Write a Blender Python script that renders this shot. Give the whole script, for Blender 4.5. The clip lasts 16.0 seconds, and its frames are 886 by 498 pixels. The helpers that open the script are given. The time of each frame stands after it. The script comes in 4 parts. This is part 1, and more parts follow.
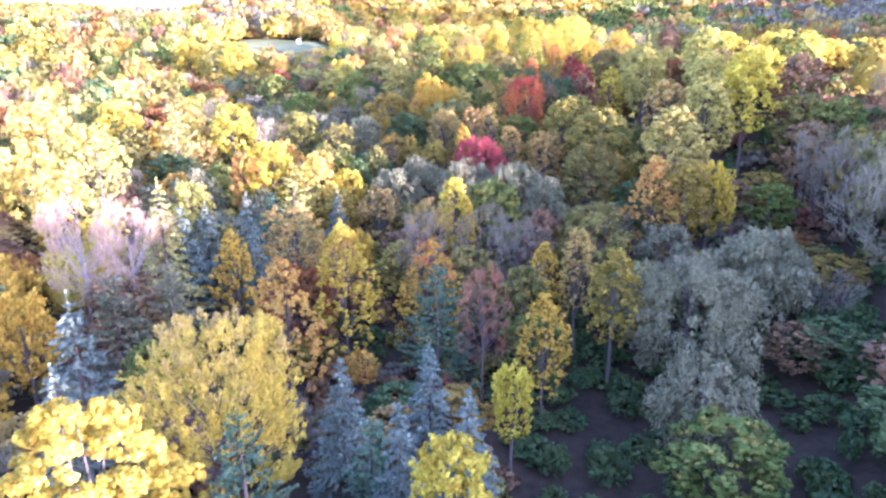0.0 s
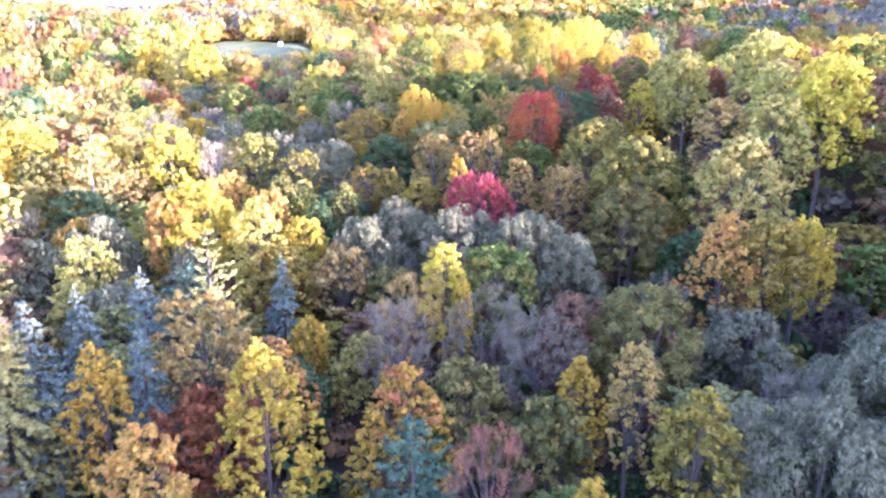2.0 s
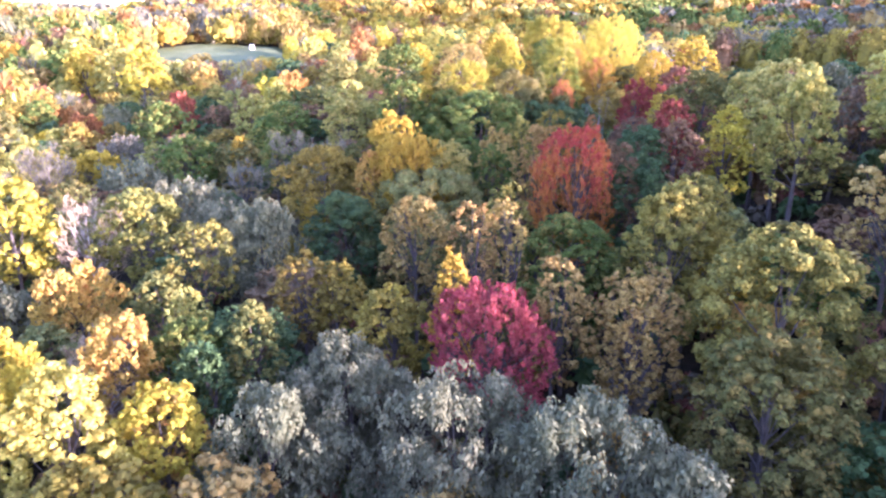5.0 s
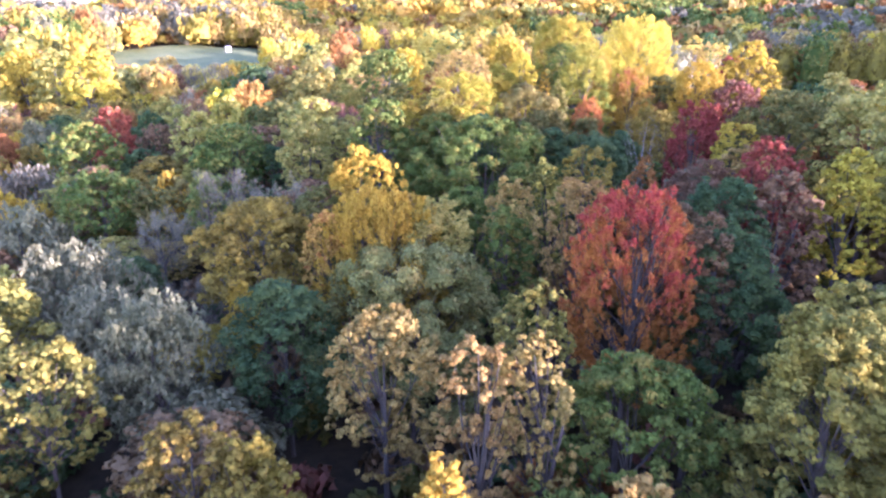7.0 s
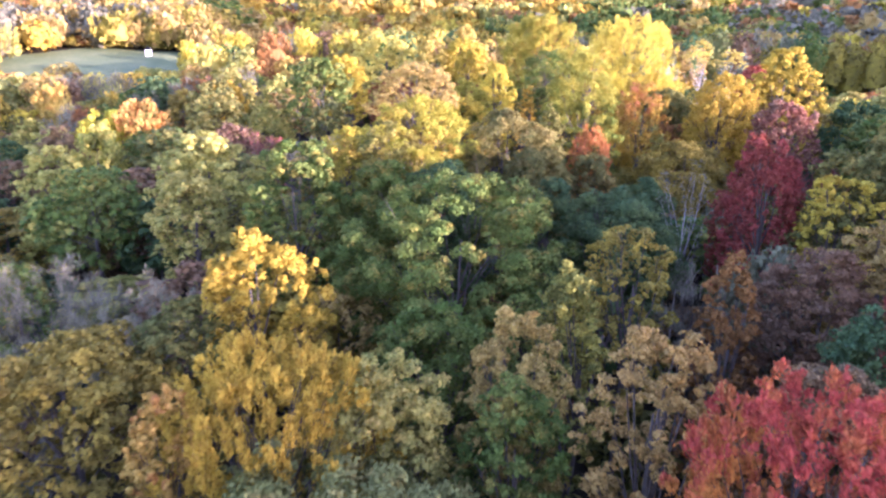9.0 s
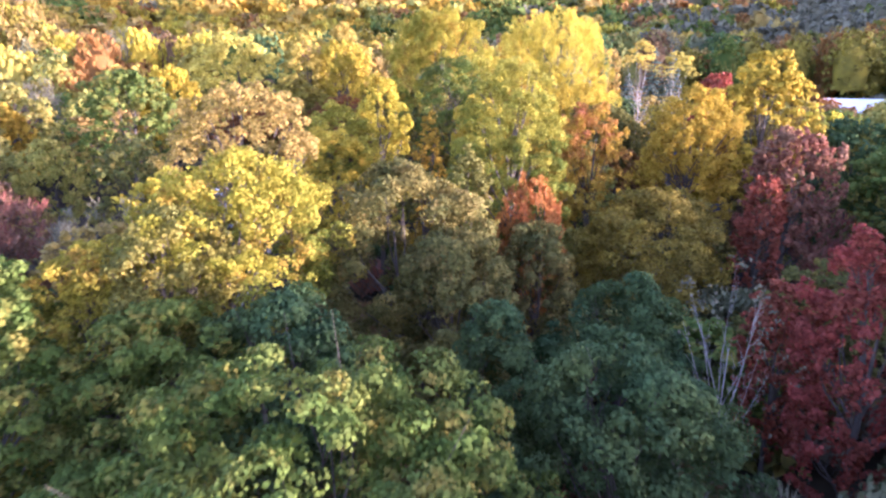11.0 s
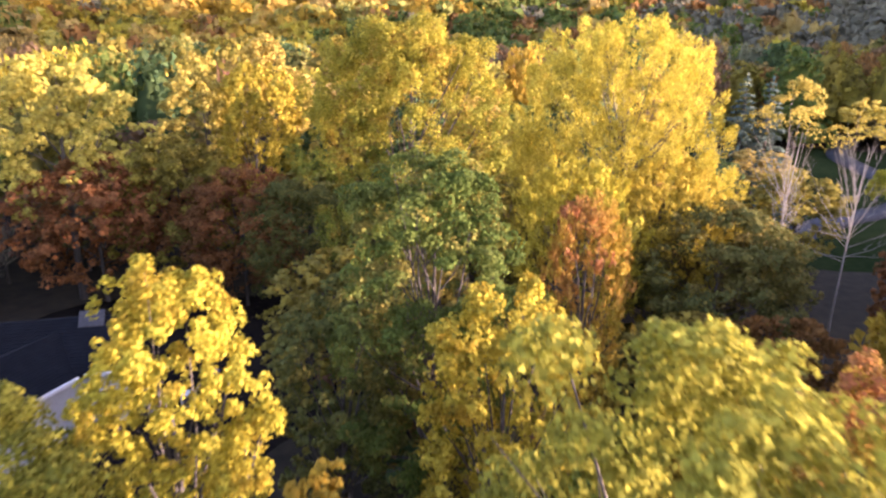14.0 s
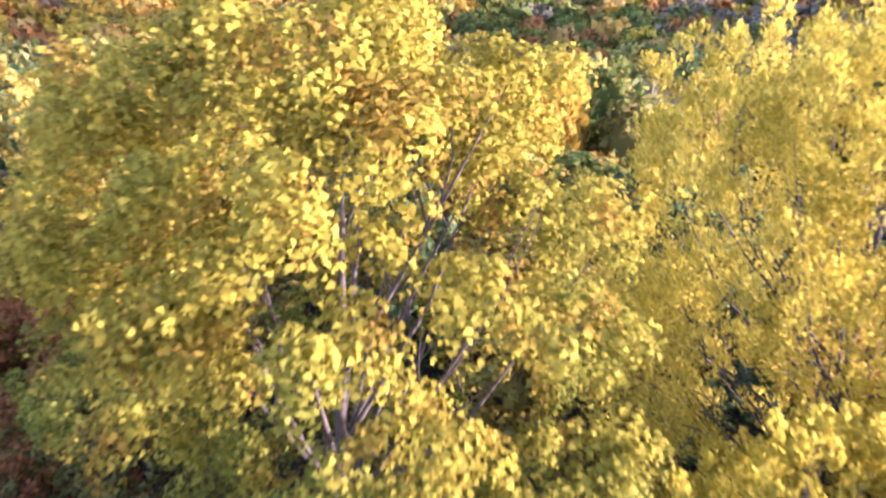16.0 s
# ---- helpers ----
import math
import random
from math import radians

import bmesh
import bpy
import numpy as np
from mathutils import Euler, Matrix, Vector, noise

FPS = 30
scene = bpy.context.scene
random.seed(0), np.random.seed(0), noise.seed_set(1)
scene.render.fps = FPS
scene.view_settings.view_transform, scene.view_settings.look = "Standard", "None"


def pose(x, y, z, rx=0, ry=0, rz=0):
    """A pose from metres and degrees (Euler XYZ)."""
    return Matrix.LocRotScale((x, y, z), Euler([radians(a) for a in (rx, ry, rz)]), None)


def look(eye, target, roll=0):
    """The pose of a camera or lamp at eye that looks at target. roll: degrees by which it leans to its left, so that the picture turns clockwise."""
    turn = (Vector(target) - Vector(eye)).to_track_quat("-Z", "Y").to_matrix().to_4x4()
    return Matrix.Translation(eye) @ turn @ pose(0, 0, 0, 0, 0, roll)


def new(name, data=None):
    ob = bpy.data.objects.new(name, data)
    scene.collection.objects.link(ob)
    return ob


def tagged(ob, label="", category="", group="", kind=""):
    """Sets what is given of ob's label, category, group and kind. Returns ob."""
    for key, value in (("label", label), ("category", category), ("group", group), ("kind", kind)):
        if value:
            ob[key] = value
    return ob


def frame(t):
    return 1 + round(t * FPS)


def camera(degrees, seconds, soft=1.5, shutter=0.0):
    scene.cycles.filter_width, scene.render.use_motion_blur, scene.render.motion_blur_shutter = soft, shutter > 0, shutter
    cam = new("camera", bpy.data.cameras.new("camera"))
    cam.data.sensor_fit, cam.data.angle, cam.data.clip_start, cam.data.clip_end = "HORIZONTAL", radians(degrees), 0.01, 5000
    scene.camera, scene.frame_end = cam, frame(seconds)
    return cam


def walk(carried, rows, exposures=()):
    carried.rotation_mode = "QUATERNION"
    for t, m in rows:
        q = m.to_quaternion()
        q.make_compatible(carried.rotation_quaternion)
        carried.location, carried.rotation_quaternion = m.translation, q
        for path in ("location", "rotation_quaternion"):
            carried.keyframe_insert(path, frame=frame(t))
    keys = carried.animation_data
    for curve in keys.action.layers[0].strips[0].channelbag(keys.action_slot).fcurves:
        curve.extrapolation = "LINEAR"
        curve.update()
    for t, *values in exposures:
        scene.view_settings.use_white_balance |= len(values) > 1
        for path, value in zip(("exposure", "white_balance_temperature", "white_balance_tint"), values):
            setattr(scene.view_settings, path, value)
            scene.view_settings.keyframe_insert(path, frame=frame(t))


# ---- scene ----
cam = camera(64.5, 16.0, soft=2.4, shutter=0.25)
METRES, EYE, TILT, LEAN, TURN = 220.0, 44.0, -18.1, 0.0, 0.0
ROWS = [
    (0.0, 0.0, 0.0, 0.0, 0.0, 0.0, -0.0),
    (0.5, 0.0016, 0.031, 0.0097, -0.08, 0.02, 0.01),
    (1.0, 0.0029, 0.0652, 0.0208, -0.19, 0.07, -0.08),
    (1.5, 0.004, 0.0997, 0.0316, -0.27, 0.11, -0.16),
    (2.0, 0.0048, 0.13, 0.0408, -0.33, 0.16, -0.21),
    (2.5, 0.0056, 0.163, 0.0515, -0.42, 0.17, -0.27),
    (3.0, 0.0062, 0.1936, 0.0612, -0.49, 0.22, -0.31),
    (5.5, 0.0117, 0.3425, 0.1072, -0.61, 0.32, -0.13),
    (6.0, 0.0128, 0.3716, 0.1166, -0.72, 0.33, -0.19),
    (6.5, 0.0137, 0.4017, 0.1268, -0.82, 0.34, -0.26),
    (7.0, 0.0142, 0.4302, 0.1368, -0.9, 0.32, -0.32),
    (7.5, 0.0147, 0.4589, 0.1471, -0.98, 0.29, -0.3),
    (8.0, 0.0153, 0.4883, 0.157, -1.01, 0.32, -0.27),
    (8.5, 0.0158, 0.517, 0.166, -1.54, 0.35, -0.11),
    (9.0, 0.0169, 0.5463, 0.1752, -4.64, 0.34, 0.82),
    (11.5, 0.045, 0.6867, 0.2196, -13.37, -0.03, 3.89),
    (12.0, 0.0529, 0.7144, 0.2295, -13.47, -0.07, 3.9),
    (12.5, 0.0609, 0.7419, 0.2402, -13.52, -0.09, 3.91),
    (13.0, 0.0687, 0.7694, 0.2511, -13.59, -0.11, 3.9),
    (13.5, 0.0765, 0.7972, 0.2614, -13.64, -0.08, 3.85),
    (14.0, 0.0843, 0.825, 0.2712, -13.68, -0.02, 3.83),
    (14.5, 0.0919, 0.853, 0.28, -13.67, 0.01, 3.79),
    (15.0, 0.0997, 0.8815, 0.2889, -13.64, -0.01, 3.85),
    (15.5, 0.1075, 0.9099, 0.2979, -13.62, 0.0, 3.86),
    (16.0, 0.1154, 0.9387, 0.307, -13.66, 0.06, 3.81),
]
walk(cam, [(t, pose(0, 0, EYE, TILT, LEAN, TURN) @ pose(METRES * x, METRES * y, METRES * z, 90 + pitch, roll, yaw)) for t, x, y, z, yaw, pitch, roll in ROWS],
     exposures=[(0.0, 4.1, 5200, 61), (2.5, 4.06, 5150, 61), (3.0, 4.0, 5150, 60), (5.5, 3.7, 5250, 60), (7.5, 3.6, 5200, 58), (9.0, 3.5, 5400, 59), (11.5, 3.14, 5600, 52), (12.5, 2.97, 5850, 53), (13.0, 3.02, 5950, 49), (13.5, 2.77, 6550, 50), (14.0, 2.82, 6450, 49), (14.5, 3.08, 6050, 49), (15.0, 3.1, 6450, 48), (15.5, 3.12, 6650, 47), (16.0, 3.0, 5700, 56)])

# world and sun
SUN_AZ, SUN_EL = 119.0, 8.0      # clockwise from +y, and above the horizon
world = bpy.data.worlds.new("world")
scene.world = world
world.use_nodes = True
wn = world.node_tree.nodes
sky = wn.new("ShaderNodeTexSky")
sky.sky_type, sky.sun_disc = "NISHITA", False
sky.sun_elevation, sky.sun_rotation = radians(SUN_EL), radians(SUN_AZ)
world.node_tree.links.new(sky.outputs[0], wn["Background"].inputs[0])
wn["Background"].inputs[1].default_value = 0.15
sun = new("sun", bpy.data.lights.new("sun", "SUN"))
sun.data.energy, sun.data.angle, sun.data.color = 2.65, radians(0.6), (1.0, 0.87, 0.66)
sa, se = radians(SUN_AZ), radians(SUN_EL)
sun.matrix_world = look((math.sin(sa) * math.cos(se), math.cos(sa) * math.cos(se), math.sin(se)), (0, 0, 0))

# ---- materials ----
def shader(name):
    m = bpy.data.materials.new(name)
    m.use_nodes = True
    nt = m.node_tree
    return m, nt.nodes, nt.links, nt.nodes["Principled BSDF"]


def leaf(name, a, b, rise=0.0, sheen=0.38, fleck=None):
    """Foliage: two leaf colours mixed in patches (rise: mixed by height instead), with every leaf a little different."""
    m, n, l, p = shader(name)
    tc = n.new("ShaderNodeTexCoord")
    tex = n.new("ShaderNodeTexNoise")
    tex.inputs["Scale"].default_value, tex.inputs["Detail"].default_value = 0.45, 3.0
    l.new(tc.outputs["Object"], tex.inputs["Vector"])
    ramp = n.new("ShaderNodeMapRange")
    ramp.inputs[1].default_value, ramp.inputs[2].default_value = 0.38, 0.62
    l.new(tex.outputs[0], ramp.inputs[0])
    factor = ramp.outputs[0]
    if rise:
        sep = n.new("ShaderNodeSeparateXYZ")
        l.new(tc.outputs["Generated"], sep.inputs[0])
        add = n.new("ShaderNodeMath")
        add.operation = "MULTIPLY_ADD"
        add.inputs[1].default_value, add.inputs[2].default_value = 0.5, -0.25
        l.new(ramp.outputs[0], add.inputs[0])
        up = n.new("ShaderNodeMapRange")
        up.inputs[1].default_value, up.inputs[2].default_value = rise - 0.2, rise + 0.2
        sm = n.new("ShaderNodeMath")
        l.new(sep.outputs[2], sm.inputs[0])
        l.new(add.outputs[0], sm.inputs[1])
        l.new(sm.outputs[0], up.inputs[0])
        factor = up.outputs[0]
    mix = n.new("ShaderNodeMixRGB")
    mix.inputs[1].default_value, mix.inputs[2].default_value = (*a, 1), (*b, 1)
    l.new(factor, mix.inputs[0])
    geo = n.new("ShaderNodeNewGeometry")
    tint = mix
    if fleck:      # tufts that have turned further than the rest
        spot = n.new("ShaderNodeTexNoise")
        spot.inputs["Scale"].default_value, spot.inputs["Detail"].default_value = 0.9, 2.0
        l.new(tc.outputs["Object"], spot.inputs["Vector"])
        cut = n.new("ShaderNodeMapRange")
        cut.inputs[1].default_value, cut.inputs[2].default_value = 0.55, 0.66
        l.new(spot.outputs[0], cut.inputs[0])
        tint = n.new("ShaderNodeMixRGB")
        tint.inputs[2].default_value = (*fleck, 1)
        l.new(cut.outputs[0], tint.inputs[0])
        l.new(mix.outputs[0], tint.inputs[1])
    info = n.new("ShaderNodeObjectInfo")
    hsv = n.new("ShaderNodeHueSaturation")
    val = n.new("ShaderNodeMapRange")
    val.inputs[3].default_value, val.inputs[4].default_value = 0.62, 1.26
    l.new(geo.outputs["Random Per Island"], val.inputs[0])
    hue = n.new("ShaderNodeMapRange")
    hue.inputs[3].default_value, hue.inputs[4].default_value = 0.488, 0.512
    l.new(info.outputs["Random"], hue.inputs[0])
    l.new(hue.outputs[0], hsv.inputs["Hue"])
    l.new(val.outputs[0], hsv.inputs["Value"])
    l.new(tint.outputs[0], hsv.inputs["Color"])
    l.new(hsv.outputs[0], p.inputs["Base Color"])
    p.inputs["Roughness"].default_value = 0.6
    p.inputs["Specular IOR Level"].default_value = 0.06
    tr = n.new("ShaderNodeBsdfTranslucent")
    l.new(hsv.outputs[0], tr.inputs[0])
    ms = n.new("ShaderNodeMixShader")
    ms.inputs[0].default_value = sheen
    l.new(p.outputs[0], ms.inputs[1])
    l.new(tr.outputs[0], ms.inputs[2])
    l.new(ms.outputs[0], n["Material Output"].inputs[0])
    return m


def rough(name, a, b, scale, roughness=0.85, bump=0.3, stretch=(1, 1, 1)):
    """A matt surface of two colours mixed at two scales, with fine relief."""
    m, n, l, p = shader(name)
    tc = n.new("ShaderNodeTexCoord")
    mp = n.new("ShaderNodeMapping")
    mp.inputs["Scale"].default_value = stretch
    l.new(tc.outputs["Object"], mp.inputs[0])
    big, fine = n.new("ShaderNodeTexNoise"), n.new("ShaderNodeTexNoise")
    for t, s in ((big, scale), (fine, scale * 9)):
        t.inputs["Scale"].default_value, t.inputs["Detail"].default_value = s, 5.0
        l.new(mp.outputs[0], t.inputs["Vector"])
    mul = n.new("ShaderNodeMath")
    mul.operation = "MULTIPLY_ADD"
    mul.inputs[1].default_value = 0.5
    half = n.new("ShaderNodeMath")
    half.operation = "MULTIPLY"
    half.inputs[1].default_value = 0.5
    l.new(fine.outputs[0], half.inputs[0])
    l.new(big.outputs[0], mul.inputs[0])
    l.new(half.outputs[0], mul.inputs[2])
    mr = n.new("ShaderNodeMapRange")
    mr.inputs[1].default_value, mr.inputs[2].default_value = 0.36, 0.64
    l.new(mul.outputs[0], mr.inputs[0])
    mix = n.new("ShaderNodeMixRGB")
    mix.inputs[1].default_value, mix.inputs[2].default_value = (*a, 1), (*b, 1)
    l.new(mr.outputs[0], mix.inputs[0])
    l.new(mix.outputs[0], p.inputs["Base Color"])
    p.inputs["Roughness"].default_value = roughness
    p.inputs["Specular IOR Level"].default_value = 0.12
    bp = n.new("ShaderNodeBump")
    bp.inputs["Strength"].default_value = bump
    l.new(mul.outputs[0], bp.inputs["Height"])
    l.new(bp.outputs[0], p.inputs["Normal"])
    return m


LEAF = {
    "yellow": leaf("yellow_leaves", (0.56, 0.49, 0.065), (0.46, 0.39, 0.045), fleck=(0.46, 0.34, 0.04), sheen=0.46),
    "lemon": leaf("lemon_leaves", (0.61, 0.53, 0.085), (0.53, 0.445, 0.055), sheen=0.48),
    "coral": leaf("coral_leaves", (0.52, 0.26, 0.07), (0.47, 0.19, 0.07)),
    "pale": leaf("pale_yellow_leaves", (0.60, 0.50, 0.11), (0.50, 0.40, 0.085), sheen=0.46),
    "gold": leaf("golden_leaves", (0.52, 0.39, 0.05), (0.42, 0.30, 0.04), sheen=0.44),
    "goldolive": leaf("golden_olive_leaves", (0.345, 0.265, 0.045), (0.225, 0.18, 0.04)),
    "orange": leaf("orange_leaves", (0.56, 0.34, 0.08), (0.52, 0.38, 0.09), fleck=(0.50, 0.25, 0.07), sheen=0.46),
    "rust": leaf("rust_leaves", (0.36, 0.155, 0.05), (0.26, 0.13, 0.048)),
    "tan": leaf("tan_leaves", (0.44, 0.325, 0.10), (0.34, 0.235, 0.07), sheen=0.45),
    "brown": leaf("brown_leaves", (0.27, 0.165, 0.08), (0.19, 0.13, 0.07)),
    "crimson": leaf("crimson_leaves", (0.46, 0.105, 0.125), (0.36, 0.085, 0.085)),
    "red": leaf("red_leaves", (0.36, 0.088, 0.062), (0.27, 0.078, 0.048)),
    "flame": leaf("red_over_orange_leaves", (0.48, 0.22, 0.05), (0.42, 0.092, 0.065), rise=0.72),
    "ember": leaf("coral_over_gold_leaves", (0.45, 0.29, 0.045), (0.42, 0.155, 0.072), rise=0.88),
    "fade": leaf("yellow_fading_to_twigs", (0.54, 0.43, 0.075), (0.45, 0.34, 0.13), rise=0.9),
    "mauve": leaf("mauve_leaves", (0.29, 0.11, 0.075), (0.23, 0.13, 0.08)),
    "green": leaf("green_leaves", (0.095, 0.155, 0.033), (0.16, 0.20, 0.045), fleck=(0.26, 0.23, 0.05)),
    "oak": leaf("blue_green_oak_leaves", (0.068, 0.128, 0.052), (0.10, 0.15, 0.05)),
    "olive": leaf("olive_leaves", (0.20, 0.185, 0.05), (0.13, 0.145, 0.042), fleck=(0.28, 0.22, 0.055)),
    "moss": leaf("mossy_yellow_leaves", (0.27, 0.245, 0.05), (0.155, 0.165, 0.045), fleck=(0.37, 0.305, 0.06)),
    "citron": leaf("citron_leaves", (0.21, 0.235, 0.038), (0.40, 0.345, 0.048), rise=0.5, fleck=(0.38, 0.25, 0.045), sheen=0.46),
    "bronze": leaf("bronze_leaves", (0.22, 0.185, 0.055), (0.135, 0.145, 0.045), fleck=(0.25, 0.19, 0.06)),
    "lime": leaf("yellow_green_leaves", (0.47, 0.42, 0.10), (0.27, 0.29, 0.075), fleck=(0.52, 0.43, 0.11), sheen=0.46),
    # the darker green low down stands in for shade beneath the lit top
    "shadelime": leaf("shade_below_lime_leaves", (0.125, 0.165, 0.03), (0.38, 0.35, 0.055), rise=0.62, fleck=(0.27, 0.25, 0.04), sheen=0.44),
    "dome": leaf("grey_olive_leaves", (0.245, 0.262, 0.085), (0.18, 0.20, 0.06), fleck=(0.29, 0.25, 0.075)),
    "willow": leaf("grey_green_leaves", (0.212, 0.217, 0.12), (0.158, 0.17, 0.09)),
    "grey": leaf("grey_twig_leaves", (0.225, 0.21, 0.14), (0.18, 0.17, 0.11)),
    "blush": leaf("pinkish_twig_leaves", (0.50, 0.38, 0.25), (0.42, 0.31, 0.20)),
    "spruce": leaf("blue_spruce_needles", (0.16, 0.21, 0.155), (0.105, 0.145, 0.11), sheen=0.1),
    "pine": leaf("pine_needles", (0.07, 0.14, 0.085), (0.10, 0.16, 0.08), sheen=0.1),
    "palepine": leaf("pale_pine_needles", (0.38, 0.34, 0.11), (0.26, 0.26, 0.085), sheen=0.15),
}
BARK = rough("grey_bark", (0.06, 0.05, 0.042), (0.13, 0.115, 0.10), 2.0, bump=0.6, stretch=(3, 3, 0.7))
PALE_BARK = rough("pale_bark", (0.26, 0.235, 0.21), (0.43, 0.40, 0.365), 2.0, bump=0.4, stretch=(2, 2, 3))
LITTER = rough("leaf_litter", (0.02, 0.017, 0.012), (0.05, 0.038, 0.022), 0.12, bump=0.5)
# mown grass, its colour darkened to stand in for the trees' shade
GRASS = rough("shade_darkened_mown_grass", (0.018, 0.030, 0.011), (0.034, 0.047, 0.017), 0.2, bump=0.4)
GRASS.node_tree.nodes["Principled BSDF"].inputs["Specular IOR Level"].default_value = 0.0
# the lane's asphalt is darkened the same way, for the shade over it
ASPHALT = rough("worn_asphalt", (0.055, 0.055, 0.06), (0.095, 0.095, 0.10), 0.5, bump=0.15)
CONCRETE = rough("pale_concrete", (0.36, 0.36, 0.36), (0.48, 0.47, 0.46), 0.6, bump=0.1)


# ---- ground ----
def smooth(a, b, v):
    u = np.clip((v - a) / (b - a), 0, 1)
    return u * u * (3 - 2 * u)


def ground(x, y):
    """The height of the land: a valley floor that climbs ahead, a wooded ridge to the sun's side, unseen hills added to
    cast shade, hills on the horizon.
    """
    x, y = np.asarray(x, float), np.asarray(y, float)
    z = np.interp(y, (-400, 0, 60, 100, 150, 200, 228, 300, 450, 700, 1000), (6, 3, 4, 6, 12, 20.5, 24, 24, 16, 13, 16))
    z = z - 5.0 * smooth(0, 60, -x) * smooth(100, 200, y) * smooth(500, 250, y) - 9.0 * smooth(15, 60, -x) * smooth(170, 220, y) * smooth(310, 250, y)
    z = z + 15.0 * smooth(28, 70, -x) * smooth(270, 385, y) * smooth(560, 430, y)
    z = z + 18.0 * smooth(20, 78, x) * smooth(95, 140, y) * smooth(184, 154, y) + 5.0 * smooth(20, 70, x) * smooth(0, 50, y) * smooth(150, 95, y)
    # unseen hills added towards the sun, only to throw shade on the wood
    z = z + 25.5 * np.exp(-((x - 80) / 30) ** 2 - ((y - 2) / 46) ** 2)
    z = z + 8.0 * np.exp(-((x - 90) / 25) ** 2 - ((y - 74) / 26) ** 2) + 28.0 * np.exp(-((x - 118) / 25) ** 2 - ((y - 95) / 18) ** 2)
    z = z + 22.0 * np.exp(-((x - 138) / 30) ** 2 - ((y - 172) / 24) ** 2) + 14.0 * np.exp(-((x - 152) / 28) ** 2 - ((y - 236) / 26) ** 2)
    # land out of view lowered to let the sun in
    z = z - 12.0 * smooth(115, 190, x) * smooth(260, 180, y)
    # one more unseen hill, added to shade the far slope on the right
    z = z + 80 * np.exp(-((x - 305) / 75) ** 2 - ((y - 255) / 105) ** 2)
    far = np.hypot(x, y)
    z = z + (20 + 30 * smooth(-0.36, -0.22, x / np.maximum(far, 1))) * smooth(370, 640, far) * smooth(-200, 400, y)
    return z + 0.6 * np.sin(x * 0.07 + 1) * np.cos(y * 0.06)


def mesh(name, verts, faces, sizes=None, smooth_faces=False):
    """A mesh from an array of points and an array (n, k) of corners."""
    me = bpy.data.meshes.new(name)
    me.vertices.add(len(verts))
    me.vertices.foreach_set("co", np.asarray(verts, np.float32).ravel())
    faces = np.asarray(faces, np.int32)
    me.loops.add(faces.size)
    me.loops.foreach_set("vertex_index", faces.ravel())
    me.polygons.add(len(faces))
    me.polygons.foreach_set("loop_start", np.arange(0, faces.size, faces.shape[1], dtype=np.int32))
    if smooth_faces:
        me.polygons.foreach_set("use_smooth", np.ones(len(faces), bool))
    me.update(calc_edges=True)
    return me


def build_ground():
    u = np.linspace(-1, 1, 161)
    xs = 30 + np.sign(u) * (260 * np.abs(u) + 3200 * np.abs(u) ** 5)
    ys = 150 + np.sign(u) * (300 * np.abs(u) + 3600 * np.abs(u) ** 5)
    gx, gy = np.meshgrid(xs, ys)
    v = np.stack([gx, gy, ground(gx, gy)], -1).reshape(-1, 3)
    i = np.arange(160)
    a = (i[:, None] * 161 + i[None, :]).ravel()
    me = mesh("ground", v, np.stack([a, a + 1, a + 162, a + 161], 1), smooth_faces=True)
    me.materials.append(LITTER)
    tagged(new("ground", me), "dark leaf-strewn woodland floor rising to wooded hills", "ground", kind="structure")


build_ground()


# ---- trees ----
def prof(kind, v):
    """A crown's half width (0 to 1) at the height v (0: foot, 1: top)."""
    if kind == "maple":
        return np.interp(v, (0, 0.2, 0.45, 0.7, 0.88, 1), (0.55, 0.86, 1, 0.97, 0.78, 0.36))
    if kind == "tall":
        return np.interp(v, (0, 0.2, 0.5, 0.8, 1), (0.5, 0.95, 1, 0.66, 0.14))
    return np.sqrt(np.clip(1 - (np.maximum(v - 0.42, 0) / 0.58) ** 2, 0, 1)) * np.interp(v, (0, 0.42), (0.62, 1)) if np.ndim(v) == 0 else \
        np.sqrt(np.clip(1 - (np.maximum(v - 0.42, 0) / 0.58) ** 2, 0.02, 1)) * np.interp(v, (0, 0.42), (0.62, 1))


def unit(v):
    return v / np.maximum(np.linalg.norm(v, axis=-1, keepdims=True), 1e-6)


def leaves(rng, p, nrm, size, long=None, reach=0.62, wide=0.42):
    """Bent rhombic leaf sprays at the points p: verts and faces."""
    k = len(p)
    t = unit(np.cross(nrm, rng.normal(size=(k, 3)))) if long is None else unit(long + 0.35 * rng.normal(size=(k, 3)))
    b = unit(np.cross(nrm, t))
    s = size * rng.uniform(0.65, 1.35, (k, 1))
    fold = nrm * s * 0.22
    v = np.stack([p - t * s * reach - fold, p + b * s * wide + fold, p + t * s * reach - fold, p - b * s * wide + fold], 1)
    return v.reshape(-1, 3), np.arange(4 * k).reshape(k, 4)


